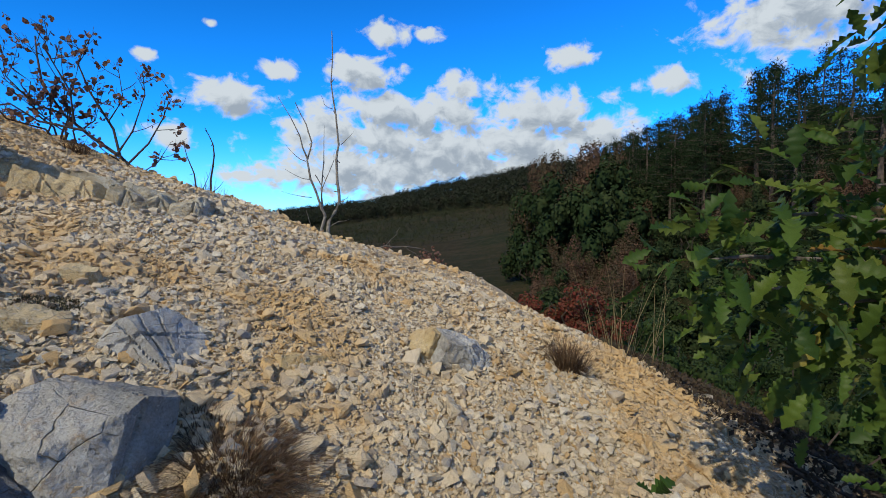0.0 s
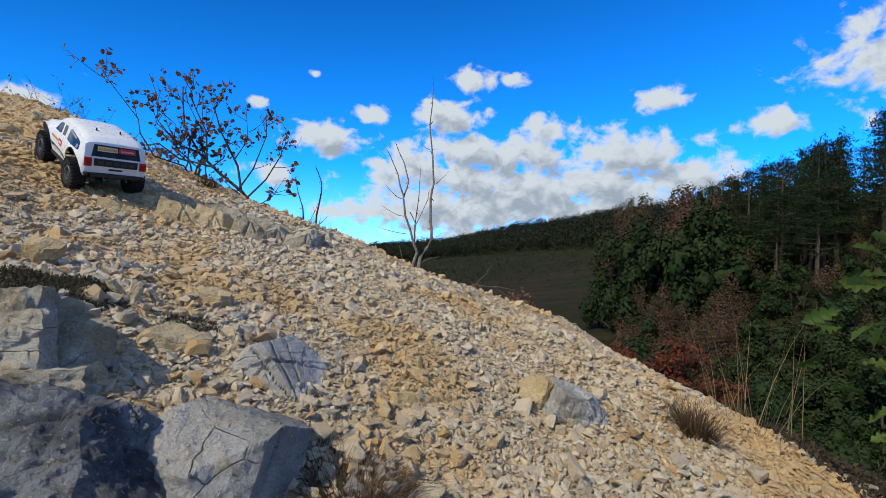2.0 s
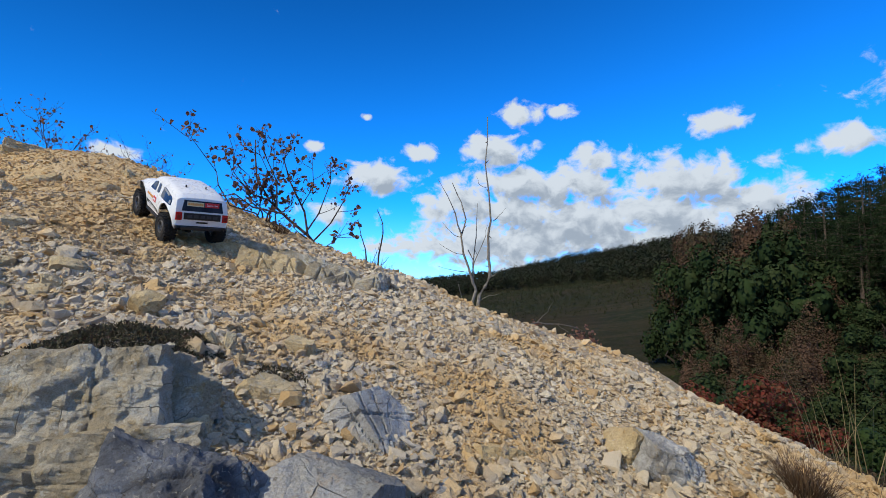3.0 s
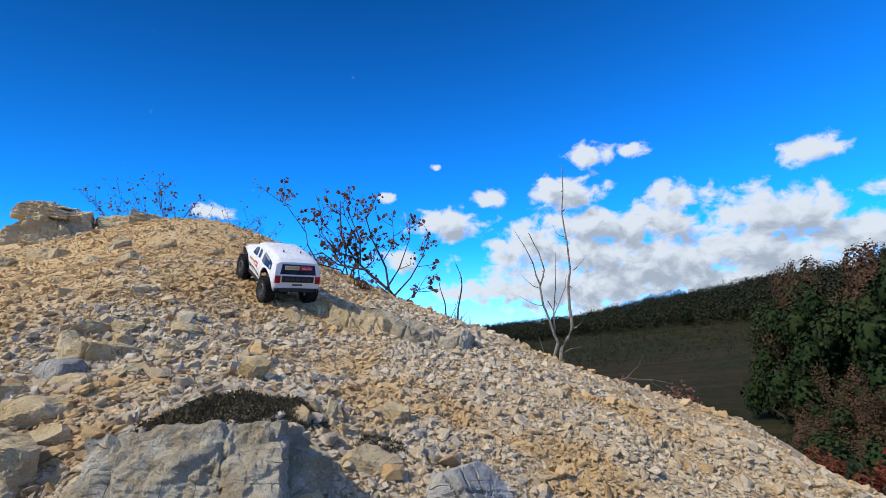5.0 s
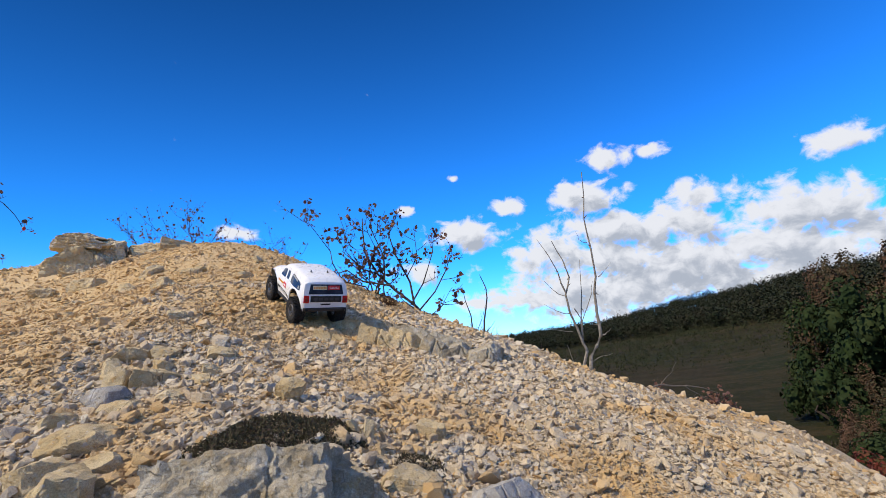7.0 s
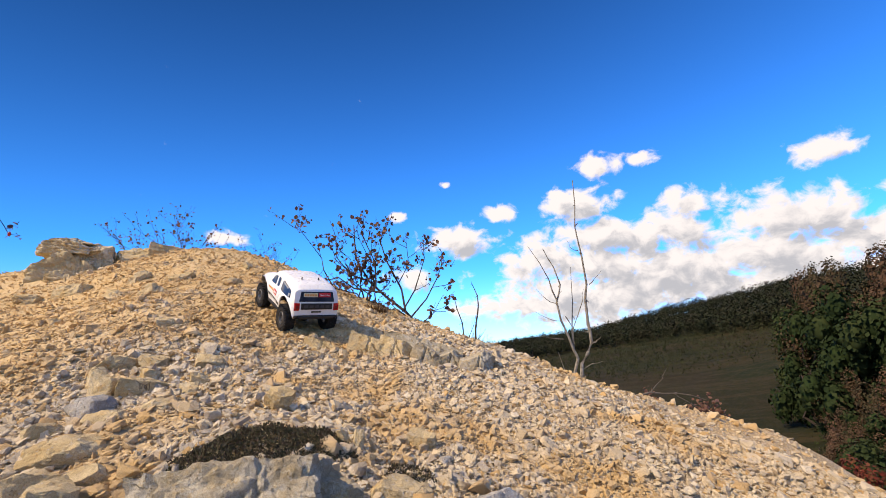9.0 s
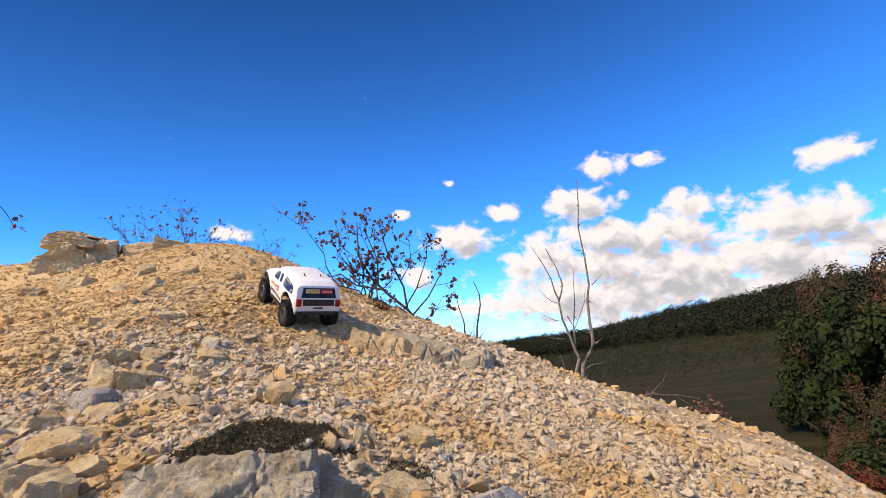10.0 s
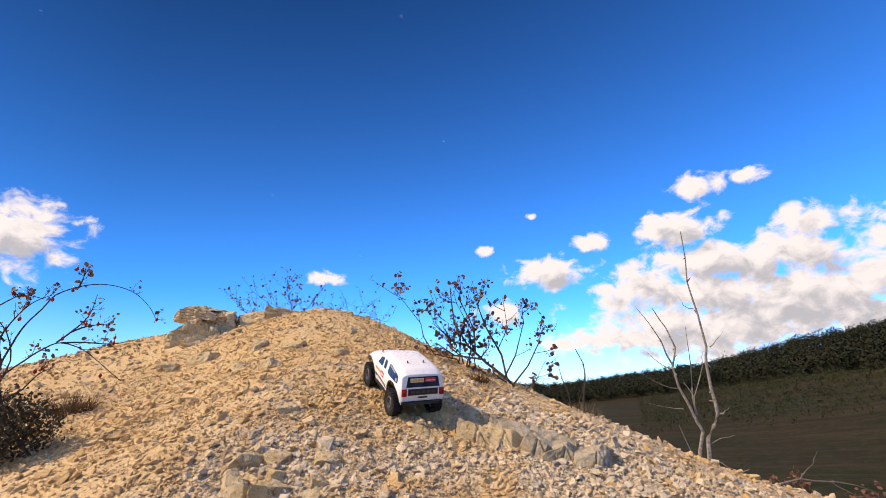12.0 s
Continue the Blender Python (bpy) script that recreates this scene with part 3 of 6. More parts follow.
for i, (x, y, z, a, b, c, turn, tilt, layers, blocky, stone, label) in enumerate(OUTCROP):
    rock("rock_outcrop", (x, y + 0.04, z - 0.02), (a, b, c), (tilt * 0.5, tilt, turn), OCHRE_ROCK if stone else PALE_ROCK, label, "rock", "crest outcrop", seed=171 + i, cuts=30, planes=9, strata=layers, rough=0.07, blocky=blocky,
         cracks=(((1, 0.2, 0.1), 0.1, 0.015, 0.05), ((0.3, 1, 0.2), -0.12, 0.015, 0.05)))
rock("rock_hump", (-4.30, 3.22, 1.60), (0.62, 0.55, 0.36), (0, 6, 62), OCHRE_ROCK, "ochre rubble hump on the crest", "rock", "crest outcrop", seed=76, cuts=32, planes=8, strata=0.02, rough=0.1, blocky=0.7)
# small knobs of bedrock that break the upper slope
for i, (x, y, a, b, c) in enumerate(((-3.08, 1.68, 0.17, 0.14, 0.11), (-3.46, 2.12, 0.20, 0.14, 0.10), (-3.86, 2.06, 0.26, 0.18, 0.13), (-3.40, 2.64, 0.16, 0.12, 0.08), (-3.55, 1.72, 0.22, 0.16, 0.08), (-4.25, 1.80, 0.26, 0.20, 0.15), (-4.45, 1.62, 0.22, 0.16, 0.12), (-2.25, 1.28, 0.15, 0.11, 0.05), (-2.90, 2.14, 0.17, 0.13, 0.05))):
    rock("bedrock_knob", (x, y, on_ground(x, y) - 0.05 * c), (0.8 * a, 0.7 * b, c), (10 - 7 * (i % 3), -12 + 6 * (i % 2), 50 + 31 * i), OCHRE_ROCK, "low worn limestone knob showing through the crumbs", "rock", "bedrock knobs", seed=190 + i, cuts=18, planes=10, rough=0.09, blocky=0.6)


# ---- loose stones ----
def chip(seed, points=0, low=0.28, high=0.55):
    """A small angular stone: vertices and triangles."""
    rng = random.Random(seed)
    bm = bmesh.new()
    f = (1.0, rng.uniform(0.6, 0.95), rng.uniform(low, high))
    for _ in range(points or rng.choice((8, 9, 10))):
        p = Vector((rng.uniform(-1, 1), rng.uniform(-1, 1), rng.uniform(-1, 1)))
        p = p / max(abs(c) for c in p) * rng.uniform(0.72, 1.0)
        bm.verts.new((p[0] * f[0] / 2, p[1] * f[1] / 2, p[2] * f[2] / 2))
    got = bmesh.ops.convex_hull(bm, input=bm.verts[:])
    bmesh.ops.delete(bm, geom=list({g for g in got["geom_interior"] + got["geom_unused"] if isinstance(g, bmesh.types.BMVert)}), context="VERTS")
    bmesh.ops.triangulate(bm, faces=bm.faces[:])
    bm.verts.index_update()
    v = np.array([tuple(p.co) for p in bm.verts])
    t = np.array([[p.index for p in fc.verts] for fc in bm.faces])
    bm.free()
    return v, t


CHIPS = [chip(100 + i, 0, 0.22, 0.6) for i in range(24)]


def turns(rng, n, normal, tilt):
    """Rotations that lay flat stones on the slope, with some tilt."""
    up = normal + rng.normal(0, tilt, (n, 3))
    up /= np.linalg.norm(up, axis=1, keepdims=True)
    a = rng.normal(0, 1, (n, 3))
    x = np.cross(a, up)
    x /= np.linalg.norm(x, axis=1, keepdims=True)
    return np.stack([x, np.cross(up, x), up], -1)


BLOCKS = [chip(300 + i, 16, 0.32, 0.66) for i in range(20)]


def gravel(name, seed, count, area, small, large, label, tilt=0.35, patchy=0.6, shapes=CHIPS):
    """Loose stones strewn over a stretch of the mound, as one mesh."""
    rng = np.random.default_rng(seed)
    x0, x1, y0, y1 = area
    x, y = rng.uniform(x0, x1, count * 2), rng.uniform(y0, y1, count * 2)
    keep = fbm(x, y, 2.2, 3, 9) + rng.uniform(-1, 1, len(x)) * 0.9 > patchy - 1.05
    keep &= x < 0.86 + 0.3 * (1.5 - y) - 0.22 * rng.uniform(0, 1, len(x)) ** 3      # no clean stones on the leaf litter
    x, y = x[keep][:count], y[keep][:count]
    n = len(x)
    size = small * (large / small) ** (rng.uniform(0, 1, n) ** 2.0)
    nor = ground_normal(x, y)
    rot = turns(rng, n, nor, (tilt * (0.7 + 1.8 * rng.uniform(0, 1, n) ** 3))[:, None])
    stretch = rng.uniform(0.75, 1.25, (n, 1, 3))
    at = np.stack([x, y, ground_height(x, y)], -1) + nor * (size * rng.uniform(0.02, 0.36, n))[:, None]
    kind = rng.integers(0, len(shapes), n)
    vs, fs, base = [], [], 0
    for i, (v, t) in enumerate(shapes):
        m = kind == i
        c = int(m.sum())
        w = np.einsum("nij,nvj->nvi", rot[m], v[None] * stretch[m] * size[m][:, None, None]) + at[m][:, None]
        vs.append(w.reshape(-1, 3))
        fs.append((t[None] + (base + np.arange(c) * len(v))[:, None, None]).reshape(-1, 3))
        base += c * len(v)
    ob = new(name, mesh_of(name, np.concatenate(vs), np.concatenate(fs), STONE))
    return tagged(ob, label, "gravel", kind="stuff")


gravel("gravel", 5, 44000, (-1.3, 1.1, 0.35, 1.95), 0.006, 0.021, "small broken limestone chips on the lower slope", 0.5, 0.35)
gravel("gravel", 1, 48000, (-2.3, 1.5, 0.15, 2.4), 0.006, 0.023, "fine pale and ochre limestone gravel", 0.5)
gravel("rubble", 2, 15000, (-2.4, 1.5, 0.2, 2.5), 0.013, 0.040, "angular beige limestone rubble", 0.4, 0.75, BLOCKS)
gravel("gravel", 3, 32000, (-6.3, 1.2, -0.3, 4.2), 0.012, 0.036, "coarse limestone gravel on the upper slope", 0.5)
gravel("gravel", 6, 26000, (-4.8, -1.5, 0.3, 3.3), 0.009, 0.022, "fine ochre limestone crumbs on the upper slope")
gravel("rubble", 4, 2300, (-6.3, 0.9, -0.2, 4.0), 0.03, 0.062, "larger limestone lumps on the upper slope", 0.4, 0.6, BLOCKS)


def single_stones():
    """Larger stones that can be told apart, each its own piece of the ground."""
    rng = np.random.default_rng(12)
    meshes = [mesh_of("stone", v, t, STONE) for v, t in BLOCKS]
    made, spots = 0, []
    while made < 280:
        x, y = rng.uniform(-2.3, 1.1), rng.uniform(0.4, 2.3)
        if any((x - a) ** 2 + (y - b) ** 2 < 0.0035 for a, b in spots):
            continue
        spots.append((x, y))
        s = 0.028 + 0.045 * rng.uniform() ** 3.0
        nor = ground_normal(np.array([x]), np.array([y]))
        r = turns(rng, 1, nor, 0.4)[0]
        ob = new("stone", meshes[rng.integers(len(meshes))])
        ob.matrix_world = Matrix.Translation((x, y, on_ground(x, y) + 0.12 * s)) @ Matrix(r.tolist()).to_4x4() @ Matrix.Diagonal((s, s * rng.uniform(0.8, 1.2), s * rng.uniform(0.8, 1.2), 1))
        ob.parent = ground
        made += 1


def set_stone(at, size, rot, seed, label):
    ob = part("loose_stone", rock_bm(size, seed, cuts=16, planes=10, rough=0.05, blocky=0.85), OCHRE_ROCK, None)
    ob.matrix_world = pose(at[0], at[1], at[2] - 0.022, *rot)
    tagged(ob, label, "stone", "set stones")


set_stone((-1.32, 1.035, 0.60), (0.075, 0.06, 0.075), (10, 20, 30), 81, "pale angular stone standing on the rubble")
set_stone((-0.985, 0.925, 0.52), (0.035, 0.025, 0.065), (15, -18, 20), 82, "small upright splinter of limestone")
set_stone((-0.955, 0.945, 0.515), (0.028, 0.02, 0.06), (-20, 12, 50), 83, "second upright splinter of limestone")
set_stone((-0.868, 1.12, 0.485), (0.09, 0.07, 0.07), (10, 10, 15), 84, "dark ochre stone beside the splinters")
set_stone((-0.79, 0.87, 0.43), (0.13, 0.09, 0.08), (4, 12, 50), 85, "flat ochre stone below the splinters")


# ---- the truck: a tenth-scale radio-controlled crawler ----
def paint_material():
    m, k = material("white_paint")
    pos = k.add("TexCoord").outputs["Object"]
    n = k.noise(pos, 60.0, 5.0, 0.6)
    dirt = k.noise(pos, 14.0, 6.0, 0.7)
    low = k.ramp(k.add("SeparateXYZ", [pos]).outputs[2], 0.11, 0.07)
    col = k.mix(k.math("MULTIPLY", k.ramp(dirt, 0.45, 0.75), k.math("ADD", k.math("MULTIPLY", low, 0.5), 0.06)), (0.80, 0.81, 0.83), (0.42, 0.35, 0.26))
    return finish(m, k, col, k.ramp(n, 0.3, 0.7, 0.24, 0.36), n, 0.04, 0.001, spec=0.5)


def glass_material():
    m, k = material("tinted_window")
    n = k.noise(k.add("TexCoord").outputs["Object"], 25.0, 4.0)
    return finish(m, k, k.mix(k.ramp(n, 0.35, 0.65), (0.018, 0.026, 0.045), (0.035, 0.05, 0.08)), 0.08, spec=0.6)


WHITE = paint_material()
WINDOW = glass_material()
RUBBER = simple("black_rubber", (0.022, 0.022, 0.023), 0.75, vary=0.3, scale=80.0, spec=0.3, bump=0.3)
BLACK = simple("black_plastic", (0.018, 0.018, 0.02), 0.45, vary=0.2, spec=0.4)
RIM = simple("grey_rim", (0.16, 0.16, 0.165), 0.35, 0.6, vary=0.2)
STEEL = simple("steel", (0.5, 0.5, 0.52), 0.3, 0.9)
RED = simple("red_plastic", (0.5, 0.02, 0.02), 0.25)
RED_PRINT = simple("red_sticker", (0.62, 0.03, 0.04), 0.4)
ORANGE = simple("orange_sticker", (0.75, 0.33, 0.06), 0.4)
CREAM = simple("cream_sticker", (0.72, 0.62, 0.42), 0.4)
WHITE_PRINT = simple("white_print", (0.8, 0.8, 0.8), 0.5, vary=0.02)
DARK_RED = simple("dark_red_plastic", (0.20, 0.01, 0.01), 0.3)
DARK_GREY = simple("dark_grey_plastic", (0.045, 0.045, 0.05), 0.5)
GREY_PRINT = simple("grey_print", (0.28, 0.29, 0.31), 0.45)

HALF_BASE, HUB, TYRE_R = 0.157, 0.059, 0.0595
ARCH_R = 0.079


def body_line(x):
    """Half width, sill height, belt height, roof half width and roof height of the shell at x (front is +x)."""
    roof = np.interp(x, [-0.242, -0.236, -0.222, -0.19, -0.10, 0.02, 0.05, 0.125, 0.20, 0.232, 0.242], [0.128, 0.152, 0.200, 0.2155, 0.222, 0.219, 0.211, 0.172, 0.160, 0.148, 0.130])
    belt = np.interp(x, [-0.242, -0.2, 0.0, 0.10, 0.2, 0.242], [0.125, 0.150, 0.152, 0.150, 0.143, 0.126])
    half = np.interp(x, [-0.242, -0.232, -0.20, 0.0, 0.19, 0.225, 0.242], [0.090, 0.099, 0.104, 0.102, 0.101, 0.092, 0.070])
    top = np.interp(x, [-0.242, -0.22, -0.19, 0.03, 0.07, 0.125, 0.20, 0.242], [0.092, 0.086, 0.084, 0.080, 0.077, 0.082, 0.082, 0.060])
    sill = 0.074
    for hub in (HALF_BASE, -HALF_BASE):
        d = abs(x - hub)
        if d < ARCH_R:
            sill = max(sill, HUB + 0.015 + math.sqrt(ARCH_R ** 2 - d * d))
        half += 0.007 * math.exp(-((d - 0.02) / 0.06) ** 2)
    sill = np.interp(x, [-0.242, -0.236, 0.232, 0.242], [0.098, min(sill, 0.2), min(sill, 0.2), 0.105]) if abs(x) > 0.23 else sill
    return half, float(sill), float(min(belt, roof - 0.004)), float(top), float(roof)


def side_point(x, u, out=0.0, sign=1):
    """A point of the shell's flank at x; u from 0 at the sill over 1 at the belt to 2 at the roof's edge."""
    half, sill, belt, top, roof = body_line(x)
    if u <= 1:
        z = 0.074 + (belt - 0.074) * u
        y = half * (0.975 + 0.045 * math.sin(math.pi * min(1, u * 0.9)))
        n = Vector((0, 1, 0.05))
    else:
        f = u - 1
        z = belt + (roof - 0.010 - belt) * f
        y = half * 0.985 + (top + 0.008 - half * 0.985) * (f ** 0.9)
        n = Vector((0, 1, 0.45)).normalized()
    return Vector((x, sign * (y + out * n.y), z + out * n.z))


def shell_bm():
    bm = bmesh.new()
    xs = sorted(set(np.round(np.concatenate([np.linspace(-0.242, 0.242, 62), [-0.24, -0.238, 0.238]]), 4)))
    rings = []
    for x in xs:
        half, sill, belt, top, roof = body_line(x)
        us = np.linspace(0, 2, 13)
        left = []
        for u in us:
            p = side_point(x, u)
            if p.z < sill:
                p.z = sill
            left.append(p)
        crown = [Vector((x, top - 0.002, roof - 0.002)), Vector((x, top * 0.8, roof + 0.001)), Vector((x, top * 0.4, roof + 0.0025)), Vector((x, 0, roof + 0.003))]
        full = left + crown
        full += [Vector((p.x, -p.y, p.z)) for p in full[-2::-1]]
        rings.append([bm.verts.new(p) for p in full])
    for a, b in zip(rings, rings[1:]):
        for i in range(len(a) - 1):
            try:
                bm.faces.new((a[i], a[i + 1], b[i + 1], b[i]))
            except ValueError:
                pass
    bm.faces.new(rings[0])
    bm.faces.new(rings[-1][::-1])
    bmesh.ops.remove_doubles(bm, verts=bm.verts, dist=0.0004)
    bmesh.ops.recalc_face_normals(bm, faces=bm.faces)
    for e in bm.edges:
        e.smooth = len(e.link_faces) == 2 and e.calc_face_angle() < radians(34)
    return bm


def flank_patch(corners, out, sign, rows=5, cols=8, soft=0.0):
    """A thin patch on the flank between four (x, u) corners, in order round the edge."""
    bm = bmesh.new()
    c = [Vector((a, b, 0)) for a, b in corners]
    layers = []
    for o in (out, out - 0.003):
        grid = []
        for i in range(rows + 1):
            line = []
            for j in range(cols + 1):
                s, t = j / cols, i / rows
                if soft:        # round the corners
                    over = max(0.0, abs(2 * t - 1) - (1 - soft))
                    wide = 1 - 0.6 * (soft - math.sqrt(max(0.0, soft * soft - over * over)))
                    s = 0.5 + (s - 0.5) * wide
                p = (c[0] * (1 - s) + c[1] * s) * (1 - t) + (c[3] * (1 - s) + c[2] * s) * t
                line.append(bm.verts.new(side_point(p.x, p.y, o, sign)))
            grid.append(line)
        layers.append(grid)
    for grid in layers:
        for i in range(rows):
            for j in range(cols):
                bm.faces.new((grid[i][j], grid[i][j + 1], grid[i + 1][j + 1], grid[i + 1][j]))
    rim = lambda g: [g[0][j] for j in range(cols)] + [g[i][cols] for i in range(rows)] + [g[rows][j] for j in range(cols, 0, -1)] + [g[i][0] for i in range(rows, 0, -1)]
    a, b = rim(layers[0]), rim(layers[1])
    for i in range(len(a)):
        j = (i + 1) % len(a)
        bm.faces.new((a[i], a[j], b[j], b[i]))
    bmesh.ops.recalc_face_normals(bm, faces=bm.faces)
    return bm


def tail_patch(y0, y1, z0, z1, out, sweep=0.0, thick=0.003):
    """A thin patch on the tailgate, whose face leans with the shell."""
    def at(y, z, o):
        x = np.interp(z, [0.098, 0.128, 0.150, 0.196, 0.21], [-0.242, -0.242, -0.237, -0.2235, -0.195])
        return Vector((x - o, y, z))
    bm = bmesh.new()
    n = 6
    front, backs = [], []
    for o, store in ((out, front), (out - thick, backs)):
        for i in range(n + 1):
            z = z0 + (z1 - z0) * i / n
            store.append([bm.verts.new(at(y0 + (y1 - y0) * j / 4 + (sweep * i / n if j in (0, 4) and sweep else 0) * (1 if j == 0 else -1), z, o)) for j in range(5)])
    for g in (front, backs):
        for i in range(n):
            for j in range(4):
                bm.faces.new((g[i][j], g[i][j + 1], g[i + 1][j + 1], g[i + 1][j]))
    rim = lambda g: [g[0][j] for j in range(4)] + [g[i][4] for i in range(n)] + [g[n][j] for j in range(4, 0, -1)] + [g[i][0] for i in range(n, 0, -1)]
    a, b = rim(front), rim(backs)
    for i in range(len(a)):
        j = (i + 1) % len(a)
        bm.faces.new((a[i], a[j], b[j], b[i]))
    bmesh.ops.recalc_face_normals(bm, faces=bm.faces)
    return bm


def tyre_bm():
    """A knobbly tyre round the y axis."""
    bm = bmesh.new()
    w = 0.022
    prof = [(-w * 0.8, 0.026), (-w, 0.033), (-w * 1.02, 0.045), (-w * 0.92, 0.0525), (-w * 0.5, 0.0548), (0, 0.0552), (w * 0.5, 0.0548), (w * 0.92, 0.0525), (w * 1.02, 0.045), (w, 0.033), (w * 0.8, 0.026)]
    n = 44
    rings = [[bm.verts.new((r * math.cos(2 * math.pi * i / n), y, r * math.sin(2 * math.pi * i / n))) for y, r in prof] for i in range(n)]
    for i in range(n):
        a, b = rings[i], rings[(i + 1) % n]
        for j in range(len(prof) - 1):
            bm.faces.new((a[j], a[j + 1], b[j + 1], b[j]))
    lugs = 26
    for i in range(lugs):
        t = 360 * i / lugs
        for k_, (y, twist, wide, long) in enumerate(((-0.0165, 18, 0.010, 0.0078), (-0.0055, -14, 0.0075, 0.0085), (0.0055, 14, 0.0075, 0.0085), (0.0165, -18, 0.010, 0.0078))):
            tt = t + (180 / lugs if k_ % 2 else 0)
            m = pose(0, 0, 0, 0, -tt, 0) @ pose(0.0565 - (0.0012 if abs(y) > 0.01 else 0), y, 0, twist, 0, 0)
            bmesh.ops.create_cube(bm, size=1.0, matrix=m @ Matrix.Diagonal((0.006, wide, long, 1)))
        for s in (-1, 1):
            m = pose(0, 0, 0, 0, -t, 0) @ pose(0.0475, s * 0.0222, 0, 0, 0, 0)
            bmesh.ops.create_cube(bm, size=1.0, matrix=m @ Matrix.Diagonal((0.011, 0.003, 0.006, 1)))
    bmesh.ops.recalc_face_normals(bm, faces=bm.faces)
    return bm


def rim_bm():
    """A slotted beadlock rim; its outer face looks to +y."""
    bm = bmesh.new()
    n = 40
    prof = [(-0.018, 0.0262), (0.0195, 0.0268), (0.0215, 0.0255), (0.0215, 0.0215), (0.015, 0.0195), (0.0125, 0.012), (0.0145, 0.0075), (0.0145, 0.0)]
    rings = [[bm.verts.new((r * math.cos(2 * math.pi * i / n), y, r * math.sin(2 * math.pi * i / n))) for y, r in prof] for i in range(n)]
    for i in range(n):
        a, b = rings[i], rings[(i + 1) % n]
        for j in range(len(prof) - 1):
            if j == 4 and i % 5 in (0, 1):      # the slots
                continue
            bm.faces.new((a[j], a[j + 1], b[j + 1], b[j]))
    bmesh.ops.remove_doubles(bm, verts=bm.verts, dist=0.0003)
    for i in range(12):
        t = 2 * math.pi * i / 12
        rod(bm, (0.0236 * math.cos(t), 0.021, 0.0236 * math.sin(t)), (0.0236 * math.cos(t), 0.0228, 0.0236 * math.sin(t)), 0.0011, sides=6)
    rod(bm, (0, 0.012, 0), (0, 0.0185, 0), 0.0036, sides=6)
    bmesh.ops.recalc_face_normals(bm, faces=bm.faces)
    return bm


def lettering(text, height, m, mat, name, parent):
    cu = bpy.data.curves.new(name, "FONT")
    cu.body, cu.size, cu.extrude, cu.align_x, cu.align_y = text, height, 0.0002, "CENTER", "CENTER"
    tmp = bpy.data.objects.new(name, cu)
    me = bpy.data.meshes.new_from_object(tmp)
    bpy.data.objects.remove(tmp)
    me.transform(m)
    me.materials.append(mat)
    ob = new(name, me)
    ob.parent = parent
    return ob


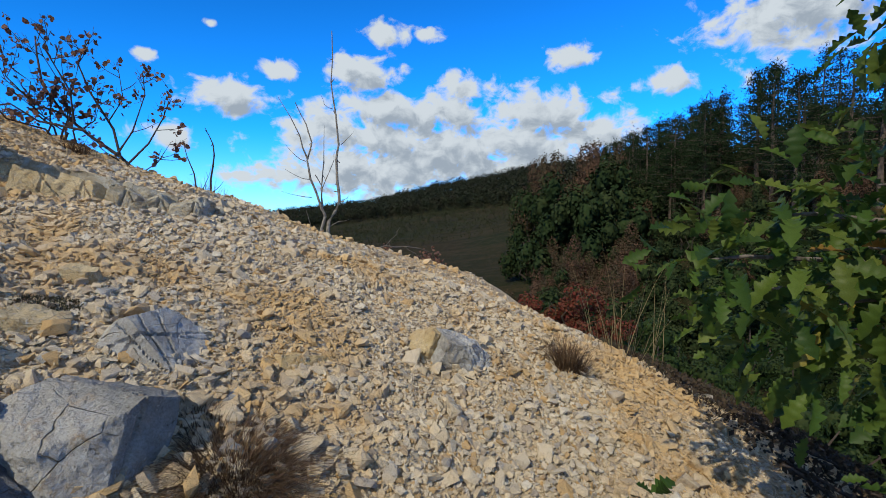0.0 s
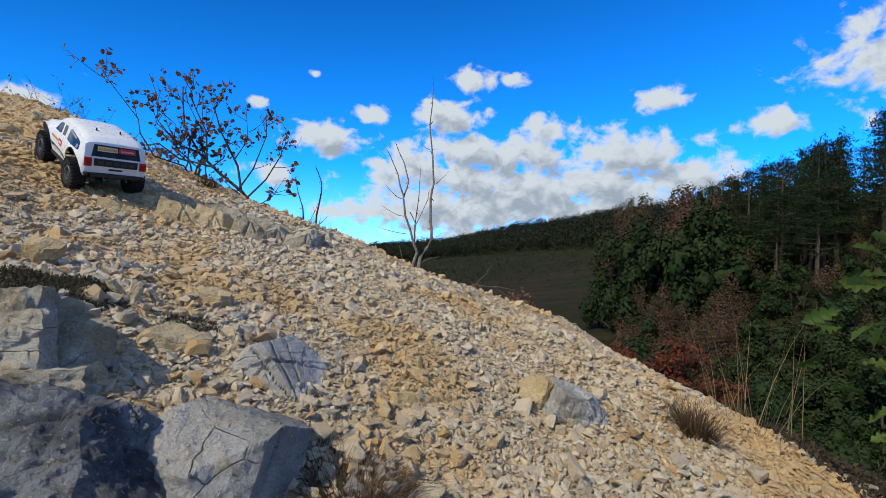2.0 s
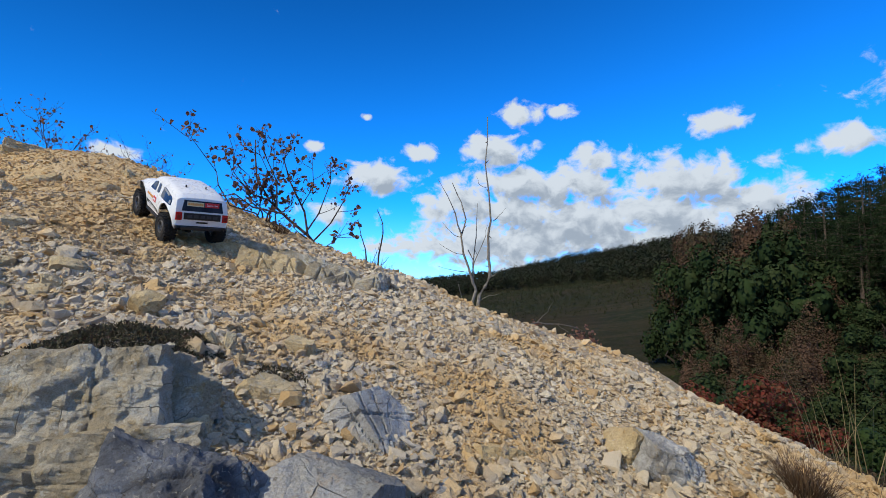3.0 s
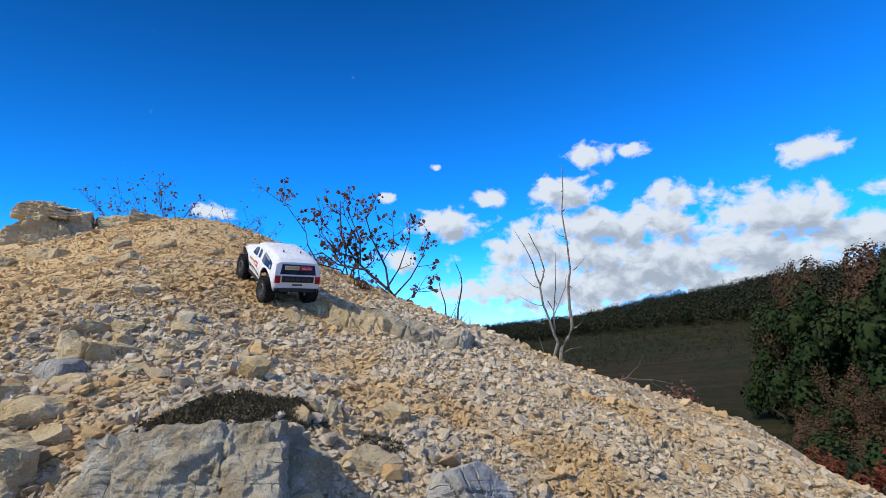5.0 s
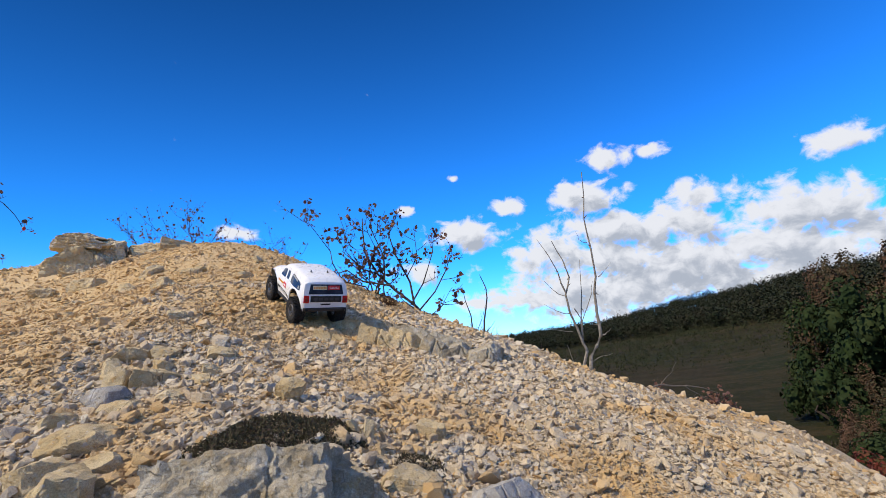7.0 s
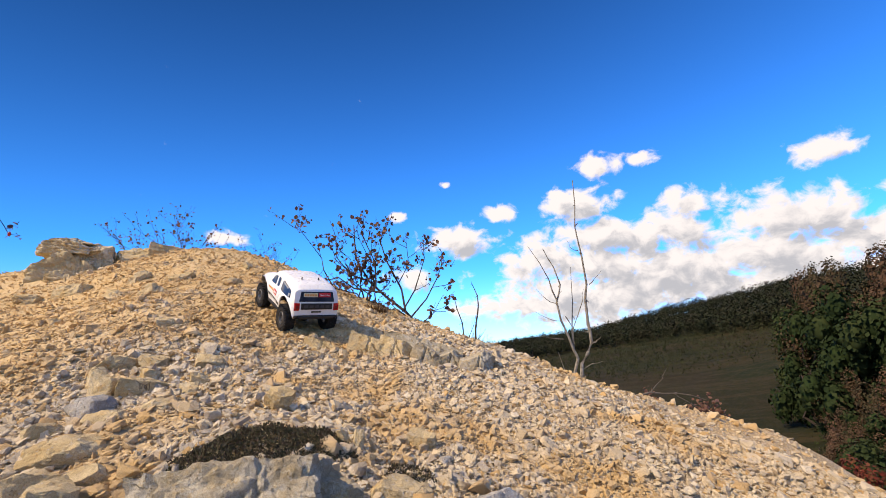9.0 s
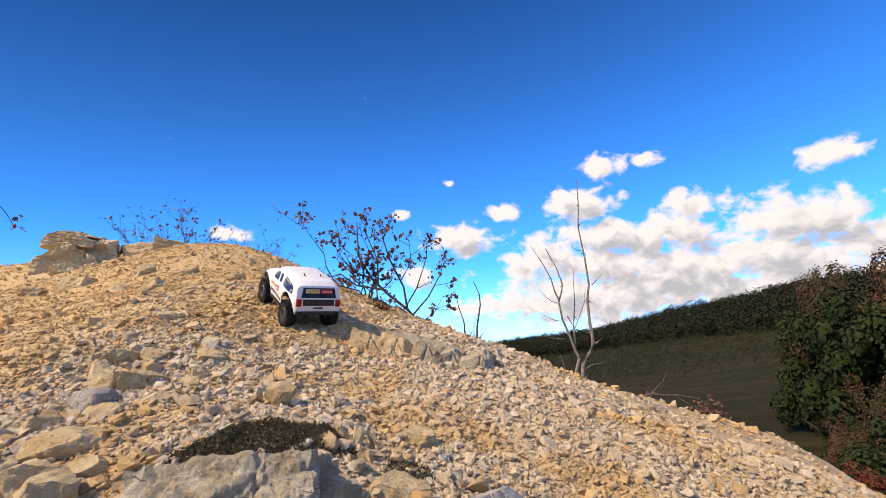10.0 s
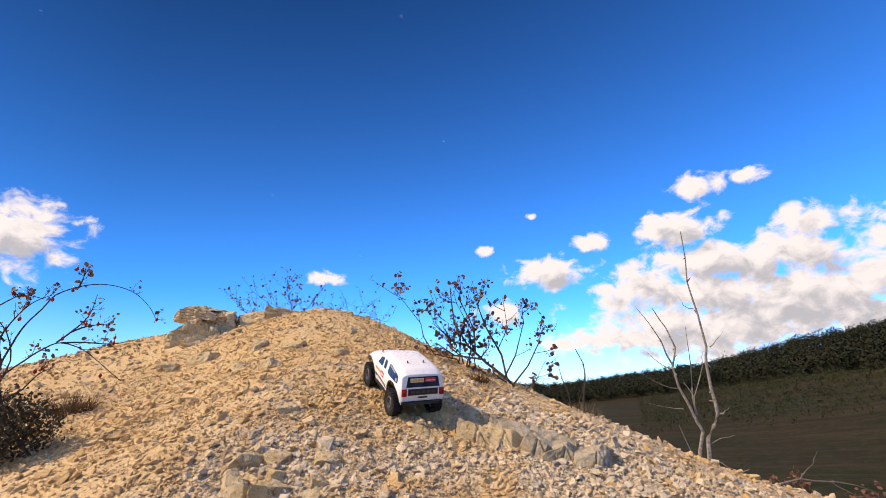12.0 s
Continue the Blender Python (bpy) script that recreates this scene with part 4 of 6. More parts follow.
def build_truck():
    truck = tagged(new("toy_truck"), "white radio-controlled crawler truck with knobbly black tyres climbing the gravel", "toy truck")
    shell = part("body_shell", shell_bm(), WHITE, truck, "white painted plastic body shell", True)
    for s in (1, -1):
        part("side_window", flank_patch([(0.070, 1.14), (0.008, 1.08), (0.010, 1.78), (0.050, 1.74)], 0.0015, s, 14, 10, 0.45), WINDOW, truck, "tinted front side window")
        part("side_window", flank_patch([(-0.010, 1.12), (-0.036, 1.14), (-0.034, 1.76), (-0.010, 1.80)], 0.0015, s, 14, 8, 0.45), WINDOW, truck, "small tinted quarter window")
        rear = part("side_window", flank_patch([(-0.066, 1.08), (-0.198, 1.14), (-0.182, 1.66), (-0.070, 1.82)], 0.0015, s, 14, 14, 0.35), WINDOW, truck, "long tinted rear side window")
        part("window_sticker", flank_patch([(-0.076, 1.64), (-0.150, 1.56), (-0.148, 1.68), (-0.078, 1.77)], 0.0024, s, 2, 8), GREY_PRINT, rear)
        part("window_sticker", flank_patch([(-0.172, 1.20), (-0.188, 1.20), (-0.184, 1.42), (-0.170, 1.42)], 0.0024, s, 2, 3), GREY_PRINT, rear)
        for i in range(7):
            x = 0.074 - i * 0.0092
            part("name_bar", flank_patch([(x, 0.70 - 0.008 * i), (x - 0.0065, 0.695 - 0.008 * i), (x - 0.0065, 0.81 - 0.008 * i - 0.03 * (i % 2)), (x, 0.815 - 0.008 * i - 0.03 * (i % 2))], 0.0018, s, 2, 2), ORANGE, truck)
        part("red_sticker", flank_patch([(0.006, 0.56), (-0.028, 0.53), (-0.028, 0.80), (0.006, 0.83)], 0.0014, s, 3, 5), RED_PRINT, truck, "red rounded sticker")
        part("red_bar", flank_patch([(0.001, 0.64), (-0.023, 0.615), (-0.023, 0.71), (0.001, 0.735)], 0.002, s, 2, 3), WHITE_PRINT, truck)
        part("model_decal", flank_patch([(0.070, 0.27), (-0.072, 0.14), (-0.062, 0.27), (0.078, 0.42)], 0.0012, s, 3, 12), BLACK, truck, "long black decal above the side step")
        for i in range(6):
            x = 0.046 - i * 0.016
            part("decal_bar", flank_patch([(x, 0.285 - 0.016 * i), (x - 0.009, 0.277 - 0.016 * i), (x - 0.006, 0.325 - 0.016 * i), (x + 0.003, 0.333 - 0.016 * i)], 0.0018, s, 2, 2), WHITE_PRINT, truck)
        bm = bmesh.new()
        box(bm, (0.155, 0.014, 0.011), (0, s * 0.097, 0.066), bevel=0.003)
        rod(bm, (0.05, s * 0.095, 0.066), (0.045, s * 0.04, 0.072), 0.004)
        rod(bm, (-0.05, s * 0.095, 0.066), (-0.045, s * 0.04, 0.072), 0.004)
        part("side_step", bm, BLACK, truck, "black plastic side step")
        bm = tail_patch(s * 0.076, s * 0.098, 0.120, 0.150, 0.003)
        part("tail_light", bm, RED, truck, "red tail light")
        part("tail_light_inset", tail_patch(s * 0.081, s * 0.093, 0.126, 0.140, 0.0042), DARK_RED, truck)
        # lamp at the nose
        bm = bmesh.new()
        box(bm, (0.006, 0.03, 0.02), (0.236, s * 0.058, 0.132), (0, 8, s * 18), 0.003)
        part("headlight", bm, WINDOW, truck, "dark headlight")
    rear = part("rear_window", tail_patch(-0.078, 0.078, 0.156, 0.196, 0.0015, 0.008), WINDOW, truck, "dark rear window")
    part("name_sticker", tail_patch(-0.002, 0.060, 0.175, 0.191, 0.0026), CREAM, rear, "cream sticker with orange lettering bars")
    for i in range(8):
        part("name_bar", tail_patch(0.0565 - i * 0.0072, 0.0515 - i * 0.0072, 0.1785, 0.1875 - 0.0015 * (i % 2), 0.0032), ORANGE, truck)
    label = part("red_sticker", tail_patch(-0.060, -0.006, 0.175, 0.192, 0.0028), RED_PRINT, rear, "red label reading Subscribe")
    lean = math.degrees(math.atan2(0.0135, 0.046))
    lettering("Subscribe", 0.0112, pose(-0.2324, -0.033, 0.1835, 90 - lean, 0, -90), WHITE_PRINT, "lettering", truck)
    part("tailgate_panel", tail_patch(-0.069, 0.069, 0.124, 0.149, 0.003), BLACK, truck, "black ribbed tailgate panel")
    for i in range(5):
        part("panel_rib", tail_patch(-0.056 + i * 0.024, -0.040 + i * 0.024, 0.131, 0.142, 0.0042), DARK_GREY, truck)
    part("tailgate_decal", tail_patch(-0.022, 0.022, 0.110, 0.116, 0.002), BLACK, truck, "small black decal")
    # windscreen and sunroof
    bm = bmesh.new()
    c = [(0.121, 0.072, 0.1735), (0.121, -0.072, 0.1735), (0.056, -0.06, 0.2075), (0.056, 0.06, 0.2075)]
    up = Vector((0.46, 0, 0.89)) * 0.0022
    a = [bm.verts.new(Vector(p) + up) for p in c]
    b = [bm.verts.new(Vector(p) - up) for p in c]
    bm.faces.new(a), bm.faces.new(b[::-1])
    for i in range(4):
        bm.faces.new((a[i], b[i], b[(i + 1) % 4], a[(i + 1) % 4]))
    bmesh.ops.recalc_face_normals(bm, faces=bm.faces)
    part("windscreen", bm, WINDOW, truck, "tinted windscreen")
    bm = bmesh.new()
    box(bm, (0.036, 0.088, 0.003), (0.010, 0, 0.2192), (0, 2, 0), 0.001)
    part("sunroof", bm, simple("blue_grey_glass", (0.30, 0.42, 0.56), 0.15), truck, "pale blue-grey sunroof panel")
    for s in (1, -1):
        bm = bmesh.new()
        box(bm, (0.030, 0.0035, 0.002), (-0.04, s * 0.034, 0.2218), (0, 0, 0), 0.0006)
        part("roof_vent", bm, GREY_PRINT, truck)
    # body posts with their clips
    for x, y, z in ((-0.128, 0.038, 0.2195), (-0.128, -0.038, 0.2195), (0.165, 0.045, 0.168), (0.165, -0.045, 0.168)):
        bm = bmesh.new()
        rod(bm, (x, y, z - 0.012), (x, y, z + 0.012), 0.0026)
        post = part("body_post", bm, BLACK, truck, "black body post")
        bm = bmesh.new()
        tube(bm, [(x - 0.011, y + 0.003, z + 0.0045), (x - 0.002, y + 0.0035, z + 0.0045), (x + 0.006, y, z + 0.0045), (x - 0.002, y - 0.0035, z + 0.0045), (x - 0.012, y - 0.002, z + 0.0065)], [0.0008] * 5, 5)
        part("clip", bm, BLACK, post)
    # bumpers
    bm = bmesh.new()
    box(bm, (0.016, 0.155, 0.012), (-0.246, 0, 0.090), bevel=0.003)
    box(bm, (0.012, 0.04, 0.010), (-0.240, 0.078, 0.093), (0, 0, 28), 0.003)
    box(bm, (0.012, 0.04, 0.010), (-0.240, -0.078, 0.093), (0, 0, -28), 0.003)
    box(bm, (0.05, 0.05, 0.01), (-0.215, 0, 0.086), bevel=0.002)
    bumper = part("rear_bumper", bm, BLACK, truck, "black rear bumper")
    for y in (0.035, -0.035):
        bm = bmesh.new()
        tube(bm, [(-0.252, y, 0.086), (-0.259, y + 0.004, 0.081), (-0.258, y, 0.075), (-0.252, y - 0.003, 0.078)], [0.0016] * 4, 6)
        part("tow_hook", bm, STEEL, bumper)
    bm = bmesh.new()
    box(bm, (0.014, 0.13, 0.012), (0.262, 0, 0.098), bevel=0.003)
    box(bm, (0.05, 0.055, 0.010), (0.238, 0, 0.096), bevel=0.002)
    part("front_bumper", bm, BLACK, truck, "black front bumper with its mount")
    # the chassis under the shell
    bm = bmesh.new()
    box(bm, (0.40, 0.012, 0.022), (0, 0.038, 0.096), bevel=0.002)
    box(bm, (0.40, 0.012, 0.022), (0, -0.038, 0.096), bevel=0.002)
    box(bm, (0.13, 0.09, 0.035), (0, 0, 0.092), bevel=0.004)
    box(bm, (0.44, 0.165, 0.004), (0, 0, 0.128))
    part("chassis", bm, BLACK, truck, "black ladder chassis")
    tyre_me = rim_me = None
    for x in (HALF_BASE, -HALF_BASE):
        bm = bmesh.new()
        rod(bm, (x, -0.085, HUB), (x, 0.085, HUB), 0.0085, sides=12)
        bmesh.ops.create_icosphere(bm, subdivisions=2, radius=0.019, matrix=pose(x, 0.012, HUB) @ Matrix.Diagonal((1.1, 1, 1, 1)))
        box(bm, (0.02, 0.02, 0.014), (x, 0.055, HUB + 0.01), bevel=0.002)
        box(bm, (0.02, 0.02, 0.014), (x, -0.055, HUB + 0.01), bevel=0.002)
        part("axle", bm, BLACK, truck, "black axle")
        for s in (1, -1):
            bm = bmesh.new()
            rod(bm, (x * 0.93, s * 0.056, HUB + 0.012), (x * 0.80, s * 0.044, 0.150), 0.006, sides=10)
            shock = part("shock", bm, BLACK, truck, "black shock absorber")
            bm = bmesh.new()
            a, b = Vector((x * 0.93, s * 0.056, HUB + 0.016)), Vector((x * 0.83, s * 0.0465, 0.125))
            d = b - a
            u = d.cross(Vector((0, 1, 0))).normalized() * 0.0085
            w = d.cross(u).normalized() * 0.0085
            tube(bm, [a + d * (i / 72) + u * math.cos(i * 0.7) + w * math.sin(i * 0.7) for i in range(73)], [0.0011] * 73, 4)
            part("coil_spring", bm, STEEL, shock)
            spot = pose(x, s * 0.095, HUB, 0, 17 * (1 if x > 0 else 2), 0 if s > 0 else 180)
            if tyre_me is None:
                t_ob = part("tyre", tyre_bm(), RUBBER, truck, "knobbly black rubber tyre")
                r_ob = part("rim", rim_bm(), RIM, t_ob, "dark grey slotted rim")
                tyre_me, rim_me = t_ob.data, r_ob.data
            else:
                t_ob, r_ob = new("tyre", tyre_me), new("rim", rim_me)
                t_ob.parent, r_ob.parent = truck, t_ob
                tagged(t_ob, "knobbly black rubber tyre"), tagged(r_ob, "dark grey slotted rim")
            t_ob.matrix_local = spot
    truck.matrix_world = pose(-2.03, 1.797, 0.910, -4.0, -24.3, 156.5) @ Matrix.Scale(1.12, 4)
    return truck


truck = build_truck()


# ---- plants near the camera ----
def leaf_material(name, tones, rough=0.55, back=0.25, spec=0.35):
    """Leaves of several tones, a little light passing through."""
    m, k = material(name)
    r = k.add("NewGeometry").outputs["Random Per Island"]
    info = k.add("ObjectInfo").outputs["Random"]
    ramp = k.add("ValToRGB", [k.math("FRACT", k.math("ADD", r, info))])
    for i, c in enumerate(tones):
        e = ramp.color_ramp.elements[i] if i < 2 else ramp.color_ramp.elements.new(i / (len(tones) - 1))
        e.position, e.color = i / (len(tones) - 1), (*c, 1)
    n = k.noise(k.add("TexCoord").outputs["Object"], 40.0, 4.0, 0.6)
    col = k.mix(k.ramp(n, 0.3, 0.75, 0.0, 0.5), ramp.outputs[0], k.mix(1.0, ramp.outputs[0], (0.55, 0.55, 0.5), "MULTIPLY"))
    b = k.add("BsdfPrincipled", {"Base Color": col, "Roughness": rough, "Specular IOR Level": spec})
    t = k.add("BsdfTranslucent", {"Color": col})
    mix = k.add("MixShader", [back, b.outputs[0], t.outputs[0]])
    m.node_tree.links.new(mix.outputs[0], k.add("OutputMaterial").inputs[0])
    return m


BARK = simple("grey_bark", (0.13, 0.11, 0.095), 0.9, vary=0.45, scale=60.0, bump=0.6)
DEAD_BARK = simple("silver_dead_bark", (0.21, 0.19, 0.165), 0.9, vary=0.5, scale=60.0, bump=0.6)
DARK_BARK = simple("dark_bark", (0.055, 0.042, 0.035), 0.9, vary=0.4, scale=60.0, bump=0.6)
BROWN_LEAF = leaf_material("withered_leaf", ((0.13, 0.065, 0.06), (0.22, 0.11, 0.085), (0.30, 0.16, 0.10), (0.16, 0.09, 0.085), (0.36, 0.21, 0.13)), 0.7, 0.3, 0.2)
OAK_LEAF = leaf_material("oak_leaf", ((0.030, 0.065, 0.014), (0.060, 0.115, 0.02), (0.11, 0.165, 0.026), (0.035, 0.075, 0.016), (0.15, 0.19, 0.034), (0.05, 0.10, 0.02)), 0.5, 0.4, 0.2)
OAK_YELLOW = leaf_material("turning_oak_leaf", ((0.28, 0.21, 0.03), (0.20, 0.19, 0.03), (0.26, 0.10, 0.025)), 0.5, 0.3)
DRY_GRASS = leaf_material("dry_grass", ((0.10, 0.055, 0.03), (0.16, 0.095, 0.05), (0.07, 0.04, 0.025), (0.22, 0.15, 0.08)), 0.8, 0.15)
STRAW = leaf_material("straw", ((0.30, 0.23, 0.12), (0.22, 0.17, 0.09)), 0.8, 0.2)
CUSHION = leaf_material("cushion_leaf", ((0.050, 0.054, 0.026), (0.080, 0.076, 0.038), (0.12, 0.09, 0.055), (0.036, 0.040, 0.022), (0.10, 0.055, 0.04)), 0.8, 0.12)
GREEN_LEAF = leaf_material("green_leaf", ((0.022, 0.042, 0.013), (0.036, 0.062, 0.016), (0.017, 0.033, 0.011), (0.05, 0.07, 0.022)), 0.7, 0.2, 0.12)
RED_LEAF = leaf_material("red_leaf", ((0.17, 0.035, 0.025), (0.11, 0.03, 0.022), (0.18, 0.065, 0.04), (0.07, 0.05, 0.02)), 0.75, 0.2, 0.1)
HIP = simple("rose_hip", (0.42, 0.02, 0.015), 0.3)


def leaf_cloud(rng, spots, size, jitter=0.6, aspect=0.75, up=0.3, face=None):
    """Small folded leaves (two triangles each side of the rib) at the given spots: vertices and quads."""
    n = len(spots)
    s = (size * rng.uniform(1 - jitter, 1 + jitter * 0.6, n))[:, None]
    d = rng.normal(0, 1, (n, 3)) + np.array([0, 0, up])
    d /= np.linalg.norm(d, axis=1, keepdims=True)
    side = np.cross(d, rng.normal(0, 1, (n, 3)))
    side /= np.linalg.norm(side, axis=1, keepdims=True) + 1e-9
    nor = np.cross(d, side)
    if face is not None:        # leaves that lie over the crown's surface
        nor = face + rng.normal(0, 0.38, (n, 3)) + np.array([0, 0, 0.25])
        nor /= np.linalg.norm(nor, axis=1, keepdims=True) + 1e-9
        side = np.cross(nor, rng.normal(0, 1, (n, 3)))
        side /= np.linalg.norm(side, axis=1, keepdims=True) + 1e-9
        d = np.cross(side, nor)
    a = spots
    tip = a + d * s
    mid = a + d * s * 0.55 - nor * s * 0.06
    l = mid + side * s * aspect * 0.5 + nor * s * 0.12
    r = mid - side * s * aspect * 0.5 + nor * s * 0.12
    v = np.stack([a, l, tip, r], 1).reshape(-1, 3)
    f = (np.arange(n) * 4)[:, None] + np.array([[0, 1, 2, 3]])
    return v, f


def round_leaves(rng, spots, size):
    """Small rounded, curled leaves with a pointed tip: vertices and six-sided faces."""
    n = len(spots)
    s = (size * rng.uniform(0.55, 1.25, n))[:, None]
    d = rng.normal(0, 1, (n, 3)) + np.array([0, 0, -0.3])
    d /= np.linalg.norm(d, axis=1, keepdims=True)
    side = np.cross(d, rng.normal(0, 1, (n, 3)))
    side /= np.linalg.norm(side, axis=1, keepdims=True) + 1e-9
    nor = np.cross(d, side)
    curl = rng.uniform(-0.1, 0.28, (n, 1))
    rows = [spots + d * s * t + side * s * w + nor * s * (abs(w) * 0.35 - curl * t * t) for t, w in ((0, 0), (0.22, 0.30), (0.62, 0.36), (1.0, 0.0), (0.62, -0.36), (0.22, -0.30))]
    v = np.stack(rows, 1).reshape(-1, 3)
    return v, (np.arange(n) * 6)[:, None] + np.array([[0, 1, 2, 3, 4, 5]])


def twigs(bm, rng, path, radius, count, length, depth, spots, sides=4, spread=0.7):
    """Side shoots along a stem, each with shoots of its own; leaf spots gather at their ends."""
    for _ in range(count):
        i = rng.uniform(0.3, 0.98) * (len(path) - 1)
        a = Vector(path[int(i)]).lerp(Vector(path[min(int(i) + 1, len(path) - 1)]), i - int(i))
        along = (Vector(path[-1]) - Vector(path[0])).normalized()
        d = (along * rng.uniform(0.3, 1.0) + Vector(rng.normal(0, spread, 3)) + Vector((0, 0, 0.25))).normalized()
        ln = length * rng.uniform(0.5, 1.2)
        b = a + d * ln * 0.5 + Vector(rng.normal(0, 0.06 * ln, 3))
        c = b + (d + Vector((0, 0, 0.25))).normalized() * ln * 0.5
        tube(bm, [a, b, c], [radius, radius * 0.75, radius * 0.4], sides)
        if depth > 1:
            twigs(bm, rng, [a, b, c], radius * 0.6, 3, length * 0.5, depth - 1, spots, 3, spread)
        for f in rng.uniform(0.25, 1.0, 4):
            p = a.lerp(c, f) + Vector(rng.normal(0, 0.012, 3))
            spots.append(tuple(p))


def bent(rng, a, b, n=6, wob=0.05, sag=0.6):
    a, b = Vector(a), Vector(b)
    ln = (b - a).length
    pts = []
    for i in range(n + 1):
        f = i / n
        p = a.lerp(b, f) + Vector((0, 0, 0.18 * ln * (f - f * f))) * -sag
        pts.append(p + (Vector(rng.normal(0, wob * ln * 0.35, 3)) if 0 < i < n else Vector()))
    return pts


VIEW_RIGHT, VIEW_AWAY = Vector((0.894, 0.448, 0)), Vector((-0.448, 0.894, 0))


def shrub(name, base, tips, seed, label, leaf, leaf_size, thick, shoots=(6, 0.22), depth=2, category="shrub", bark=DARK_BARK, keep=1.0, spread=0.7, sag=0.6):
    """A thin-stemmed shrub. tips: (sideways, up) of each stem's end in metres."""
    rng = np.random.default_rng(seed)
    thing = tagged(new(name), label, category)
    base = Vector(base)
    spots = []
    for sx, up in tips:
        bm = bmesh.new()
        end = base + VIEW_RIGHT * sx + Vector((0, 0, up)) + VIEW_AWAY * float(rng.normal(0, 0.12 * abs(up)))
        path = bent(rng, base, end, 6, 0.12, sag)
        tube(bm, path, [thick * (1 - 0.8 * i / 6) for i in range(7)], 6)
        twigs(bm, rng, path, thick * 0.3, shoots[0], shoots[1], depth, spots, spread=spread)
        part("stem", bm, bark, thing)
    spots = np.array(spots)
    spots = spots[rng.uniform(0, 1, len(spots)) < keep]
    if leaf is not None and len(spots):
        v, f = round_leaves(rng, spots, leaf_size)
        ob = new("leaves", mesh_of("leaves", v, f, leaf))
        ob.parent = thing
    return thing


def leaning_shrub():
    """A shrub whose trunk leans out over the slope and forks into leafy branches; (sideways, up) of each line."""
    rng = np.random.default_rng(3)
    thing = tagged(new("leafy_shrub"), "leaning shrub with sparse withered purple-brown leaves", "shrub")
    base = Vector((-1.90, 3.02, on_ground(-1.90, 3.02) - 0.03))
    spots = []
    for thick, count, *pts in (
            (0.014, 4, (0.02, -0.02), (-0.07, 0.06), (-0.15, 0.11), (-0.31, 0.26), (-0.44, 0.39), (-0.57, 0.57), (-0.60, 0.75), (-0.62, 0.90)),
            (0.009, 7, (-0.15, 0.11), (-0.20, 0.31), (-0.31, 0.53), (-0.35, 0.70), (-0.31, 0.86)),
            (0.007, 6, (-0.17, 0.13), (-0.09, 0.31), (0.0, 0.53), (-0.03, 0.68)),
            (0.007, 6, (-0.10, 0.09), (0.02, 0.22), (0.09, 0.39), (0.12, 0.49)),
            (0.008, 6, (-0.31, 0.26), (-0.53, 0.31), (-0.66, 0.39), (-0.75, 0.37)),
            (0.007, 6, (-0.44, 0.39), (-0.57, 0.44), (-0.74, 0.58)),
            (0.006, 6, (-0.36, 0.31), (-0.38, 0.50), (-0.47, 0.72), (-0.46, 0.82)),
            (0.005, 6, (-0.22, 0.34), (-0.14, 0.52), (-0.16, 0.74)),
            (0.005, 5, (-0.07, 0.06), (-0.20, 0.14), (-0.34, 0.14), (-0.42, 0.20)),
            (0.004, 5, (-0.04, 0.04), (0.06, 0.12), (0.12, 0.24))):
        away = float(rng.normal(0, 0.16))
        path = [base + VIEW_RIGHT * x + Vector((0, 0, z)) + VIEW_AWAY * (away * max(z, 0)) + Vector(rng.normal(0, 0.008, 3)) for x, z in pts]
        bm = bmesh.new()
        n = len(path)
        tube(bm, path, [thick * (1 - 0.72 * i / (n - 1)) for i in range(n)], 7)
        twigs(bm, rng, path, 0.0026, count, 0.15, 2, spots, spread=0.75)
        part("stem", bm, DARK_BARK, thing)
    spots = np.array(spots)
    spots = spots[rng.uniform(0, 1, len(spots)) < 0.34]
    v, f = round_leaves(rng, spots, 0.035)
    ob = new("leaves", mesh_of("leaves", v, f, BROWN_LEAF))
    ob.parent = thing


leaning_shrub()
shrub("leafy_shrub", (-2.34, 2.86, on_ground(-2.34, 2.86) - 0.04), [(-0.58, 0.62), (-0.28, 0.66), (-0.08, 0.62), (0.12, 0.5), (0.25, 0.3), (-0.2, 0.42), (0.05, 0.4)], 4,
      "low shrub with dense withered red-brown leaves", BROWN_LEAF, 0.034, 0.007, (7, 0.17), keep=0.5, sag=1.4)
shrub("bare_shrub", (-4.94, 3.11, on_ground(-4.94, 3.11) - 0.08), [(-0.95, 0.40), (-0.75, 0.30), (-0.6, 0.52), (-0.2, 0.60), (-0.08, 0.48), (0.25, 0.36), (0.45, 0.22), (-0.4, 0.40)], 6,
      "thin bare shrub with a few leaves behind the crest", BROWN_LEAF, 0.030, 0.006, (9, 0.24), keep=0.26)
shrub("bare_shrub", (-4.62, 3.72, on_ground(-4.62, 3.72)), [(-0.35, 0.34), (-0.1, 0.30), (0.15, 0.32), (0.38, 0.16), (0.5, 0.08), (0.3, 0.28)], 7,
      "thin bare twigs behind the crest", BROWN_LEAF, 0.025, 0.005, (9, 0.22), keep=0.12)


